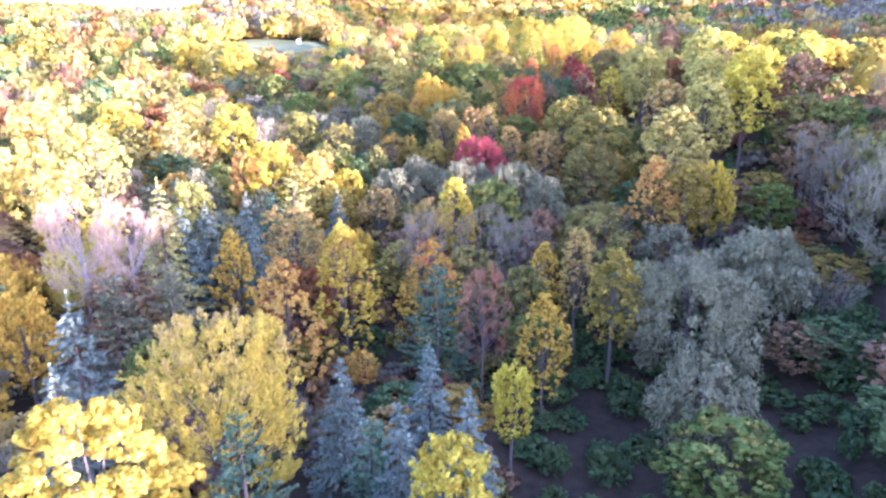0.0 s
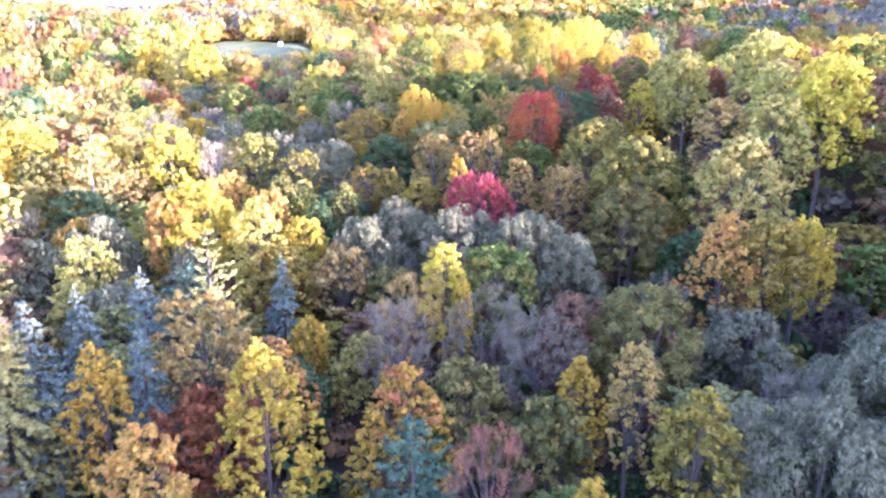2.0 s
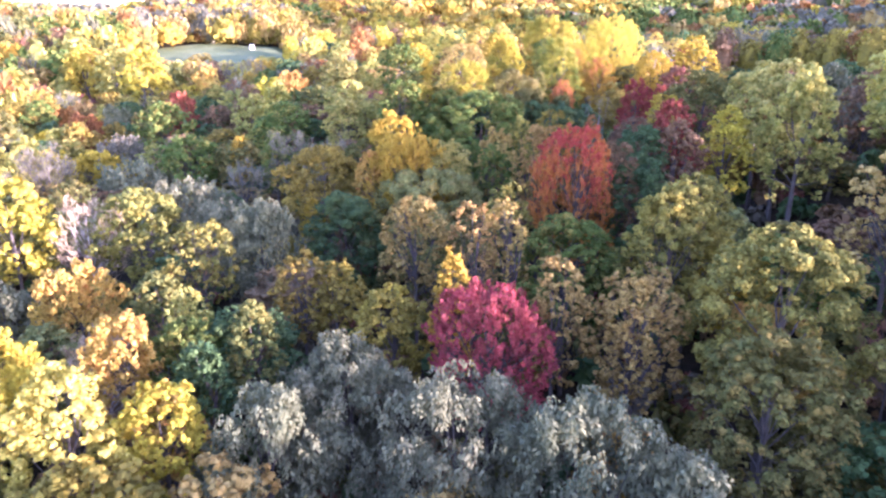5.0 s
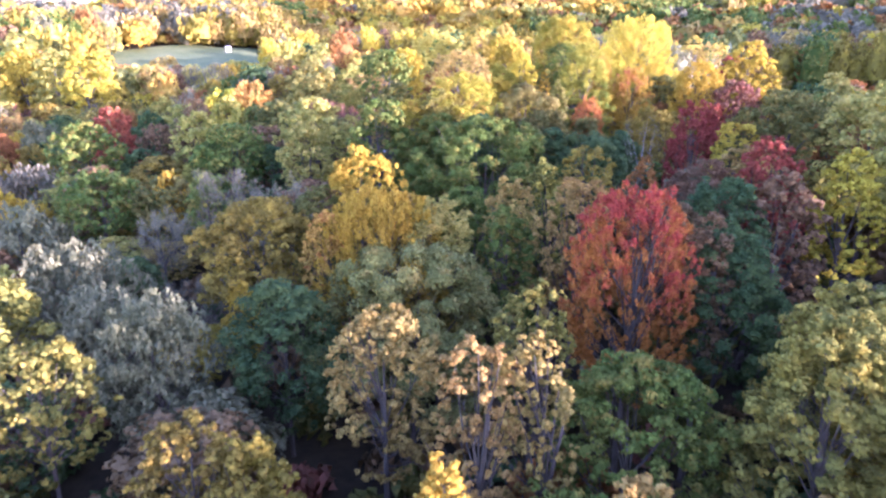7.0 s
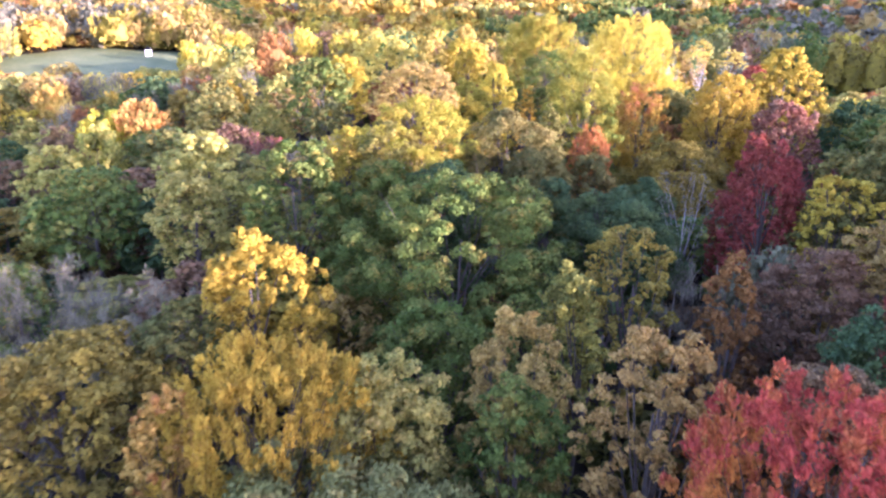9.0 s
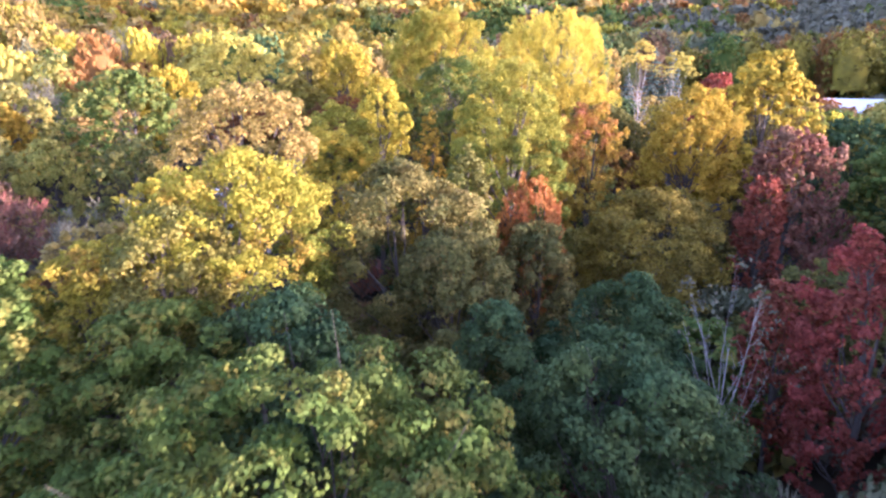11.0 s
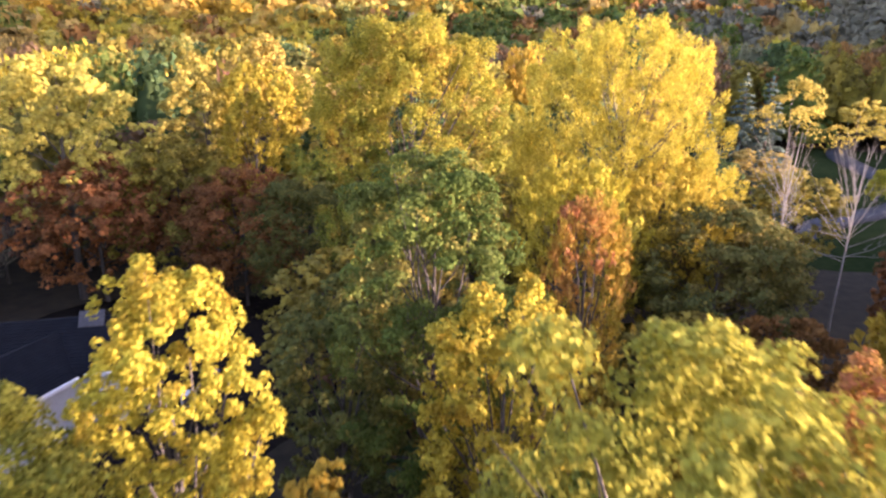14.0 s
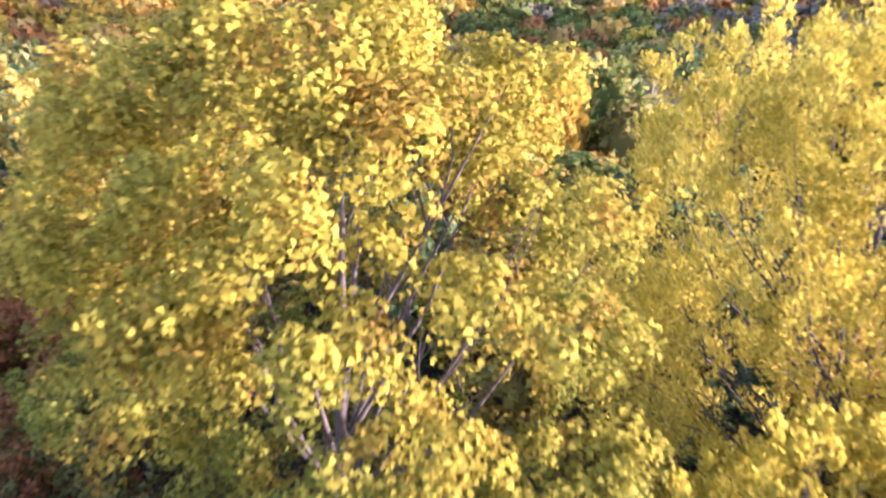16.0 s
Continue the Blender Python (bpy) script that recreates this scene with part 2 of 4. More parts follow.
STYLE = {  # bough size, boughs, stretch along the shoot, cover, tufts on a bough, tuft size
    "round": (0.15, 150, 1.0, 1.05, 5, 0.46), "lumpy": (0.185, 100, 1.0, 1.05, 4, 0.50), "plume": (0.088, 420, 2.0, 1.2, 3, 0.46), "maple": (0.14, 170, 1.35, 1.1, 5, 0.42),
    "tall": (0.15, 150, 1.2, 1.05, 5, 0.46), "willow": (0.22, 72, 1.0, 1.15, 8, 0.38), "sparse": (0.15, 130, 1.1, 0.74, 4, 0.40), "bare": (0.2, 64, 2.0, 0.62, 6, 0.36),
    "aspen": (0.13, 150, 1.5, 0.72, 4, 0.40), "birch": (0.13, 70, 1.6, 0.13, 6, 0.5), "snag": (0.2, 26, 2.0, 0.02, 3, 0.4),
}


def crown_points(rng, kind, r, h, size, jag=False, thin=1.0):
    """A crown of boughs, each a bunch of leaf tufts."""
    cs, nc, stretch, cover, nt, ts = STYLE[kind]
    if kind == "lumpy":      # deep crowns carry more tufts
        nc = int(nc * max(1.0, h / (1.6 * r)))
    near = size < 0.15 and kind != "lumpy"
    if jag and kind != "lumpy":      # close crowns: more and smaller boughs with gaps between them
        cs, nc, cover = cs * 0.84, int(nc * 1.4), cover * 0.95
    pk = "maple" if kind in ("maple", "plume", "bare", "sparse", "snag") else "tall" if kind in ("tall", "birch", "aspen") else "round"
    v = rng.uniform(0.01, 1, nc * 4) ** 0.65
    pr = prof(pk, v)
    keep = rng.uniform(size=nc * 4) < pr ** 0.8 + 0.1
    v, pr = v[keep][:nc], pr[keep][:nc]
    nc = len(v)
    ang = np.arange(nc) * 2.399963 + rng.uniform(-0.5, 0.5, nc)
    lump = 1 + 0.16 * np.sin(ang * 2 + rng.uniform(0, 6)) * rng.uniform(0.3, 1) + 0.10 * np.sin(ang * 3 + 5 * v + rng.uniform(0, 6)) + rng.uniform(-0.14, 0.12, nc)
    rho = pr * np.sqrt(rng.uniform(0.58 if kind == "lumpy" else 0.22 if near and r < 2.6 else 0.42, 1.0, nc)) * lump * (1 - 0.5 * cs)
    c = np.stack([rho * np.cos(ang) * r, rho * np.sin(ang) * r, v * (h - cs * r * 0.7)], 1)
    out = unit(c - np.array([0, 0, 0.25 * h]))
    rad = cs * r * rng.uniform(0.65, 1.4, nc)
    axis = unit(out * 0.7 + np.array([0, 0, 0.9]))
    # the tufts of each bough
    b = np.repeat(np.arange(nc), nt)
    td = unit(rng.normal(size=(nc * nt, 3)) + 0.55 * out[b] + np.array([0, 0, 0.35]))
    tp = td * rad[b, None] * rng.uniform(0.45, 1.0, (nc * nt, 1)) ** 0.6 * (0.56 if kind == "lumpy" else 1.0)
    if kind == "willow":
        tp[:, 2] -= rng.uniform(0, 1.0, nc * nt) ** 2 * rad[b] * 1.1
    elif stretch > 1:
        along = (tp * axis[b]).sum(1, keepdims=True)
        tp = tp * 0.85 + axis[b] * along * (stretch - 0.85)
    else:
        tp[:, 2] *= 0.85
    tp = tp + c[b]
    tr = np.maximum(ts * rad[b] * rng.uniform(0.6, 1.4, nc * nt), size * 0.55)
    if near:
        tr, cover = tr * 1.3, cover * 0.9
    area = 2 * math.pi * r * h * 0.8 + math.pi * r * r
    n = int(thin * cover * area / (0.52 * size * size))
    w = tr ** 2 * (np.clip((v[b] - 0.7) * 5, 0, 1) if kind == "birch" else 1)
    which = rng.choice(nc * nt, n, p=w / w.sum())
    ob = b[which]
    d = unit(rng.normal(size=(n, 3)) + 0.5 * td[which] + np.array([0, 0, 0.4]))
    pos = d * tr[which, None] * rng.uniform(0.35, 1.12, (n, 1)) ** 0.5
    if kind in ("plume", "maple", "bare"):
        along = (pos * axis[ob]).sum(1, keepdims=True)
        pos = pos + axis[ob] * along * (1.0 if kind == "plume" else 0.4)
    elif kind == "willow":
        pos[:, 2] *= 1.7
    else:
        pos[:, 2] *= 0.8
    p = tp[which] + pos
    reach = np.quantile(np.hypot(p[:, 0], p[:, 1]), 0.90)
    p[:, :2] *= r / reach
    c[:, :2] *= r / reach
    lift = h / np.quantile(p[:, 2], 0.998)
    p[:, 2] *= lift
    c[:, 2] *= lift
    nrm = unit((0.6 if kind == "lumpy" else 1.0) * d + (0.9 if kind == "lumpy" else 0.45) * td[which] + (0.6 if near else 0.30) * rng.normal(size=(n, 3)))
    long = None
    if kind == "willow":
        long = np.tile(np.array([0, 0, -1.0]), (n, 1)) + 0.4 * d
    elif kind in ("maple", "bare", "tall", "plume", "aspen"):
        long = axis[ob] + 0.6 * d
    if jag and kind not in ("bare", "willow", "plume"):
        return c, leaves(rng, p, unit(nrm + 0.2 * rng.normal(size=(n, 3))), size, None, 0.66, 0.44)
    return c, leaves(rng, p, nrm, size, long, *{"maple": (0.72, 0.37), "bare": (1.3, 0.075), "plume": (0.82, 0.27), "willow": (0.8, 0.3), "birch": (0.6, 0.36)}.get(kind, (0.62, 0.42)))


def dense(rng, crown, r=1.0, h=1.25):
    """A distant crown: a dense uneven core under the outer leaves."""
    v, f = crown[1]
    n, m = 9, 5
    a = np.arange(n) * 2 * math.pi / n
    rows = []
    for k in range(m):
        e = -0.5 + 2.0 * k / (m - 1)
        rad = 0.78 * r * max(math.cos(e), 0.06) * rng.uniform(0.80, 1.12, n)
        rows.append(np.stack([rad * np.cos(a), rad * np.sin(a), h * (0.39 + 0.49 * np.sin(e) * rng.uniform(0.9, 1.1, n))], 1))
    i, j = np.meshgrid(np.arange(m - 1), np.arange(n), indexing="ij")
    b, c = (i * n + j).ravel(), (i * n + (j + 1) % n).ravel()
    return joined([(v, f), (np.concatenate(rows), np.stack([b, c, c + n, b + n], 1))])


def tube(points, radii, sides):
    """A tapering limb through the points."""
    points = np.asarray(points, float)
    vs, fs = [], []
    a = np.arange(sides) * 2 * math.pi / sides
    for k, (q, r) in enumerate(zip(points, radii)):
        d = unit(points[min(k + 1, len(points) - 1)] - points[max(k - 1, 0)])
        u = unit(np.cross(d, (0.31, 0.95, 0.1)))
        w = np.cross(d, u)
        vs.append(q + r * (np.cos(a)[:, None] * u + np.sin(a)[:, None] * w))
        if k:
            j = np.arange(sides)
            fs.append(np.stack([(k - 1) * sides + j, (k - 1) * sides + (j + 1) % sides, k * sides + (j + 1) % sides, k * sides + j], 1))
    return np.concatenate(vs), np.concatenate(fs)


def joined(bits):
    vs, fs, k = [], [], 0
    for v, f in bits:
        vs.append(v)
        fs.append(f + k)
        k += len(v)
    return np.concatenate(vs), np.concatenate(fs)


def limbs(rng, centres, foot, r, total, many, thick, twigs=0):
    """Trunk from the ground to the crown's upper part, and limbs out to the leaf clumps. foot: the crown's foot above ground."""
    lean = rng.normal(size=2) * 0.03 * total
    top = np.array([lean[0], lean[1], foot + (total - foot) * 0.72])
    t0 = 0.016 * total * thick
    knots = [np.array([0, 0, -0.4]), np.array([lean[0] * 0.1, lean[1] * 0.3, foot * 0.6]), np.array([lean[0] * 0.5, lean[1] * 0.6, foot + (total - foot) * 0.3]), top]
    bits = [tube(knots, (t0 * 1.25, t0 * 0.9, t0 * 0.65, t0 * 0.2), 7)]
    for c in centres[rng.permutation(len(centres))[:many]]:
        end = c + np.array([0, 0, foot])
        f = np.clip(0.10 + 0.62 * (end[2] - foot) / max(total - foot, 1), 0, 0.8) * rng.uniform(0.55, 1.0)
        z = foot * 0.9 + f * (total - foot) * 0.85
        start = np.array([lean[0] * f, lean[1] * f, min(z, end[2] - 0.1)])
        mid = start * 0.45 + end * 0.55 + np.array([0, 0, -0.04 * np.linalg.norm(end - start)]) + rng.normal(size=3) * 0.05 * r
        bits.append(tube([start, mid, start + (end - start) * 1.05], (t0 * 0.30, t0 * 0.17, t0 * 0.05), 4))
        for k in range(twigs):
            a = start + (end - start) * rng.uniform(0.4, 0.9)
            b = a + (unit(end - start) + rng.normal(size=3) * 0.45 + np.array([0, 0, 0.5])) * 0.24 * r * rng.uniform(0.6, 1.3)
            bits.append(tube([a, (a + b) / 2 + rng.normal(size=3) * 0.02 * r, b], (t0 * 0.13, t0 * 0.09, t0 * 0.03), 3))
    return joined(bits)


def conifer(rng, r, h, size, pine):
    """Whorls of drooping boughs, each a fan of needle sprays."""
    ps, ns, ls = [], [], []
    r = max(r, 0.21 * h)
    z = 0.06 * h
    tiers = []
    while z < h * 0.985:
        tiers.append(z)
        z += (0.062 if pine else 0.05) * h * (1.15 - 0.5 * z / h) * rng.uniform(0.85, 1.15)
    for z in tiers:
        f = 1 - z / h
        reach = 1.25 * r * (f ** (0.62 if pine else 0.8)) * rng.uniform(0.86, 1.08) + 0.08
        for k in range(max(5, int((11 if pine else 20) * f + 6))):
            a = rng.uniform(0, 2 * math.pi)
            ln = reach * (rng.uniform(0.55, 1.25) if pine else rng.uniform(0.8, 1.08))
            m = max(3, int(ln / (size * 0.30)))
            q = np.sqrt(np.linspace(0.06, 1, m))[:, None]
            d = np.array([math.cos(a), math.sin(a), 0])
            droop = (0.15 if pine else -0.32)
            base = d * q * ln + np.array([0, 0, 1]) * (z + droop * ln * q ** 1.5 + 0.10 * ln * q ** 4)
            base = base + rng.normal(size=(m, 3)) * size * 0.28 * np.array([1, 1, 0.6])
            ps.append(base)
            ns.append(unit(np.array([0, 0, 1.0]) + 0.5 * d + 0.4 * rng.normal(size=(m, 3))))
            ls.append(np.tile(d, (m, 1)) + 0.45 * rng.normal(size=(m, 3)))
    tip = np.stack([np.zeros(6), np.zeros(6), np.linspace(0.94, 1.0, 6) * h], 1)
    ps.append(tip)
    ns.append(unit(rng.normal(size=(6, 3)) * np.array([1, 1, 0.2])))
    ls.append(np.tile(np.array([0, 0, 1.0]), (6, 1)))
    return leaves(rng, np.concatenate(ps), np.concatenate(ns), size, np.concatenate(ls))


FOOT = {"round": 0.33, "plume": 0.2, "lumpy": 0.28, "maple": 0.34, "tall": 0.28, "willow": 0.22, "sparse": 0.36, "bare": 0.28, "aspen": 0.2, "birch": 0.42, "snag": 0.3, "spruce": 0.04, "pine": 0.08}
DEPTH = {"round": 2.5, "lumpy": 2.3, "maple": 2.8, "plume": 2.6, "tall": 3.2, "sparse": 2.7, "willow": 2.5}      # the most that a crown reaches down, in half widths
NAME = {"round": "oak_tree", "plume": "maple_tree", "lumpy": "oak_tree", "maple": "maple_tree", "tall": "poplar_tree", "willow": "willow_tree", "sparse": "ash_tree", "bare": "bare_tree",
        "aspen": "aspen_tree", "birch": "birch_tree", "snag": "dead_tree", "spruce": "spruce_tree", "pine": "pine_tree"}
LOOK = {"yellow": "bright yellow", "coral": "coral orange", "lemon": "lemon yellow", "pale": "pale yellow", "gold": "golden", "goldolive": "golden olive", "orange": "orange", "rust": "rust brown", "tan": "tan",
        "brown": "dull brown", "crimson": "crimson", "red": "dark red", "flame": "red and orange", "ember": "coral and gold", "mauve": "thin mauve", "fade": "yellow, thinning at the top,", "green": "green",
        "oak": "dark blue-green", "olive": "olive green", "lime": "yellow-green", "shadelime": "yellow-green, darkened below for shade,", "bronze": "bronze", "moss": "mossy yellow-green", "citron": "greenish gold", "dome": "grey-olive", "willow": "silvery grey-green", "grey": "thin grey",
        "blush": "sparse pinkish", "spruce": "blue-green", "pine": "dark green", "palepine": "pale yellow-green"}
FORM = {"plume": "maple with fine feathery shoots", "round": "oak with a rounded crown", "lumpy": "oak with a crown of many rounded tufts", "maple": "maple with an upswept dense crown", "tall": "poplar with a tall oval crown", "willow": "willow with drooping billows of leaves",
        "sparse": "ash with thinning leaves and visible twigs", "bare": "nearly bare tree with fine upright twigs", "aspen": "aspen with a thin tapering crown", "birch": "birch with pale stems and thin leaves", "snag": "dead tree of bare whitish limbs",
        "spruce": "spruce with tiered drooping boughs", "pine": "pine with feathery open boughs"}
KIN = {("round", "green"): "linden_tree", ("round", "olive"): "hickory_tree", ("round", "lime"): "elm_tree", ("round", "yellow"): "elm_tree", ("round", "goldolive"): "beech_tree", ("round", "gold"): "beech_tree"}
MADE = []      # x, y, half width and top of every tree


def tree_meshes(seed, kind, r, total, size, low=1.0):
    rng = np.random.default_rng(seed)
    foot = FOOT[kind] * total * low if low > 1 else max(FOOT[kind] * total * low, total - max(DEPTH.get(kind, 99.0) * r, 11.5, 0.7 * total))
    if kind in ("spruce", "pine"):
        v, f = conifer(rng, r, total - foot, size, kind == "pine")
        stem = tube([(0, 0, -0.4), (0, 0, total * 0.5), (0, 0, total * 0.93)], (0.018 * total, 0.011 * total, 0.01), 7)
    else:
        c, (v, f) = crown_points(rng, kind, r, total - foot, size, size < 0.265)
        many, thick = {"plume": (40, 0.6), "aspen": (26, 0.6), "bare": (34, 0.62), "snag": (13, 0.3), "sparse": (26, 0.75), "birch": (26, 0.23)}.get(kind, (18, 0.72) if size < 0.2 else (12, 1.0))
        stem = limbs(rng, c, foot, r, total, many, thick, 5 if kind in ("birch", "snag") else 3 if kind in ("bare", "sparse", "plume", "aspen") or size < 0.2 else 0)
    v = v + np.array([0, 0, foot])
    return mesh("crown", v, f), mesh("trunk", *stem, smooth_faces=True)


def put_tree(kind, colour, x, y, crown_mesh, trunk_mesh, scale=(1, 1, 1), turn=0.0, label=""):
    ob = new(KIN.get((kind, colour), NAME[kind]))
    ob.empty_display_size = 0.5
    tagged(ob, label or LOOK[colour] + " leaved " + FORM[kind] if kind not in ("spruce", "pine") else LOOK[colour] + " " + FORM[kind], "tree", "trees of the wood")
    ob.location, ob.rotation_euler, ob.scale = (x, y, float(ground(x, y))), (0, 0, turn), scale
    for me, nm, mt in ((trunk_mesh, "trunk", PALE_BARK if kind in ("birch", "snag") or colour == "blush" else BARK), (crown_mesh, "crown", LEAF[colour])):
        o = new(nm, me)
        if not me.materials:
            me.materials.append(mt)
        o.material_slots[0].link = "OBJECT"
        o.material_slots[0].material = mt
        o.parent = ob
    return ob


def T(kind, colour, x, y, top, r, size=0.0, low=1.0):
    """One tree of the wood: its place, the height of its top above the datum and the half width of its crown."""
    total = top - float(ground(x, y))
    if not size:      # leaf tufts: finest along the middle of the glade and up the slope
        aside = abs(x - float(np.interp(y, (0, 126, 151, 217, 300), (0, 4, 10, 25, 45))))
        size = float(np.clip(0.0063 * max((44 - top) * 1.64, aside * 1.5, y - 222), 0.14, 0.44))
        size = max(size, 0.22) if kind in ("spruce", "pine", "willow") else size
    c, t = tree_meshes(len(MADE) * 7 + 11, kind, r, total, size, low)
    put_tree(kind, colour, x, y, c, t, turn=0.0)
    MADE.append((x, y, r, top))


T("plume", "fade", -15.5, 42.5, 25.4, 5.6, 0.17, 0.4)
T("round", "yellow", -16.5, 27, 28.0, 4.5, 0.2)
T("pine", "pine", -12, 36, 22.3, 2.4)
T("spruce", "spruce", -25.4, 44, 26.6, 2.6)
T("spruce", "spruce", -23.8, 38.2, 24.2, 2.0)
T("spruce", "spruce", -8, 48.9, 19.2, 2.0)
T("spruce", "spruce", -1.2, 54, 17.9, 2.2)
T("spruce", "spruce", 1.8, 43.4, 19.7, 1.9)
T("spruce", "spruce", -2.9, 40.7, 20.2, 1.8)
T("pine", "pine", -0.6, 69.6, 19.4, 4.0)
T("aspen", "orange", -13, 83, 18.8, 3.2)
T("aspen", "orange", -16.0, 65, 21.8, 3.6, 0.2, 0.6)
T("aspen", "ember", -1.6, 74.5, 20.8, 3.7, 0.2, 0.6)
T("bare", "mauve", 4.2, 67.5, 20, 2.8)
T("aspen", "gold", 10.2, 64.5, 18.4, 2.6, 0.2)
T("tall", "goldolive", 18.5, 70.5, 20.9, 2.8)
T("willow", "willow", 26.2, 69, 19.9, 7.1)
T("lumpy", "olive", 19.5, 87.5, 21.7, 4.9)
T("round", "green", 6.8, 96, 22.8, 4.5)
T("round", "yellow", 1.6, 94, 23.6, 2.3)
T("bare", "tan", -1, 92, 21.4, 4.3)
T("bare", "grey", 5.5, 89, 21, 4.2)
T("bare", "grey", 10, 85.5, 20, 3.8)
T("round", "brown", 13, 89.5, 20.3, 2.6)
T("willow", "willow", -3.7, 116, 21.2, 5.0)
T("willow", "willow", 4, 111, 22.6, 5.0)
T("willow", "willow", 11, 107, 22.8, 5.0)
T("plume", "crimson", 6.4, 120.5, 24.8, 4.5, 0.18, 0.7)
T("maple", "yellow", -28.2, 113, 25.2, 4.5)
T("maple", "orange", -32, 112.5, 23.6, 3.0)
T("tall", "pale", -20.4, 109.5, 24, 3.5)
T("pine", "palepine", -19.4, 89, 26.3, 4.2)
T("spruce", "spruce", -15.4, 99.2, 20.6, 2.4)
T("aspen", "orange", -15.7, 114.2, 20.2, 2.8)
T("maple", "gold", -11.5, 92, 16.3, 2.1)
T("spruce", "spruce", -25.7, 89.2, 22.6, 2.0)
T("spruce", "spruce", -22.6, 80.7, 21, 2.0)
T("sparse", "tan", -19.2, 84.5, 22, 4.0)
T("spruce", "spruce", -30.3, 86.5, 21.9, 2.1)
T("bare", "blush", -36, 77, 24.4, 5.0)
T("bare", "blush", -44, 81, 24.5, 5.0)
T("pine", "palepine", -50.5, 132.5, 29.2, 5.5)
T("sparse", "tan", -55.8, 156, 25.6, 4.0)
T("round", "yellow", -43.2, 145, 27.8, 4.3)
T("bare", "blush", -36, 146.5, 24.6, 4.0)
T("round", "moss", -30, 147, 26.0, 4.6)
T("round", "olive", -22.6, 131, 22.0, 2.6)
T("round", "green", -17, 123, 21.2, 3.2)
T("aspen", "orange", 30.3, 98.3, 25.6, 3.6)
T("round", "goldolive", 34.5, 98, 25.1, 4.0)
T("maple", "gold", 39, 99.5, 24.6, 3.2)
T("round", "moss", 26.2, 117, 30, 5.4)
T("round", "lime", 36.7, 111.5, 30.9, 5.0)
T("round", "moss", 25.6, 133, 30.5, 4.4)
T("sparse", "tan", 17.4, 120.5, 26.0, 3.6)
T("sparse", "tan", 39.8, 126.3, 34.1, 4.0)
T("tall", "lime", 42, 148.5, 38.4, 4.0)
T("round", "yellow", 35.4, 151.8, 34.5, 2.6)
T("round", "lime", 45.5, 122, 35.0, 4.6)
T("round", "moss", 22.0, 128, 30.8, 4.3)
T("round", "olive", 23.2, 111, 25.2, 4.6)
T("sparse", "tan", 11.6, 121.8, 26.4, 2.3)
T("tall", "gold", 3.6, 123.5, 26.7, 1.9)
T("round", "goldolive", -1.3, 123.8, 23.5, 3.0)
T("sparse", "goldolive", -9.6, 130.8, 23.9, 2.7)
T("round", "goldolive", -6.2, 130, 23.5, 2.4)
T("round", "green", -46.6, 200, 29.6, 5.0)
T("maple", "orange", -21.2, 120, 22.6, 2.8)
T("maple", "yellow", -15.4, 112.2, 21, 2.8)
T("round", "oak", -12.8, 124, 21.4, 4.0)
T("willow", "willow", -4.5, 118.6, 22, 3.2)
T("sparse", "moss", -20.5, 137.5, 24.9, 3.2)
T("plume", "flame", 16.6, 143.5, 33.3, 4.3, 0.15, 1.0)
T("maple", "gold", -3.2, 163.5, 32.5, 3.2)
T("plume", "gold", -0.8, 152, 31.2, 4.6, 0.18, 0.7)
T("round", "goldolive", -11.9, 158, 28.6, 5.6)
T("lumpy", "dome", 1.7, 147.5, 28.1, 7.0, 0, 0.6)
T("lumpy", "oak", -7.5, 146.3, 25.8, 4.1, 0, 0.7)
T("round", "green", 8.2, 169, 34.4, 7.9, 0.15, 0.6)
T("round", "green", -2.6, 177, 35.4, 4.0)
T("sparse", "tan", 0.4, 136.7, 27.5, 3.4)
T("sparse", "tan", 5.5, 130.2, 28.9, 2.3)
T("sparse", "tan", 8.3, 130, 29, 2.0)
T("sparse", "moss", 9.3, 138.1, 28.7, 2.4)
T("round", "green", 14, 131, 27.5, 4.2)
T("willow", "willow", -16.3, 144.6, 25, 4.0)
T("round", "oak", 25.2, 151, 32.4, 3.6)
T("sparse", "yellow", 33.4, 168.5, 34.2, 3.0)
T("lumpy", "oak", 23.4, 144, 30.5, 3.6)
T("round", "olive", -7.5, 163, 28.8, 3.6)
T("aspen", "rust", 21.3, 158.5, 32.6, 2.0)
T("bare", "grey", -18, 169.8, 28.8, 4.0)
T("round", "olive", -28.3, 181, 25.7, 4.5)
T("maple", "red", 30.6, 173, 35.9, 2.6)
T("maple", "red", 29.5, 153.4, 35.0, 2.6)
T("round", "lime", 3.7, 152.2, 30.4, 3.0)
T("sparse", "tan", 9.4, 153.5, 31.7, 2.5)
T("sparse", "tan", 13.9, 149, 32.6, 2.6)
T("sparse", "goldolive", 17.4, 162.5, 32.7, 2.7)
T("bare", "grey", -11, 166.7, 28.8, 4.0)
T("round", "green", -23, 191, 30.6, 5.0)
T("round", "lime", -11.3, 186, 34.5, 4.5)
T("round", "moss", 4.0, 180.6, 36.2, 2.7, 0.12, 1.95)
T("maple", "ember", 31.6, 201.5, 37.6, 2.5, 0.11, 0.6)
T("maple", "yellow", 16.2, 206.0, 39.5, 2.0, 0.095, 0.6)
T("sparse", "tan", 6.6, 190.8, 40.1, 3.7, 0.12, 1.45)
T("aspen", "gold", 19.0, 201.5, 37.2, 1.5, 0, 0.6)
T("plume", "lemon", 40.6, 232, 44.9, 6.4, 0.13, 0.6)
T("maple", "citron", 26.3, 230.2, 44.9, 5.4, 0.11, 0.6)
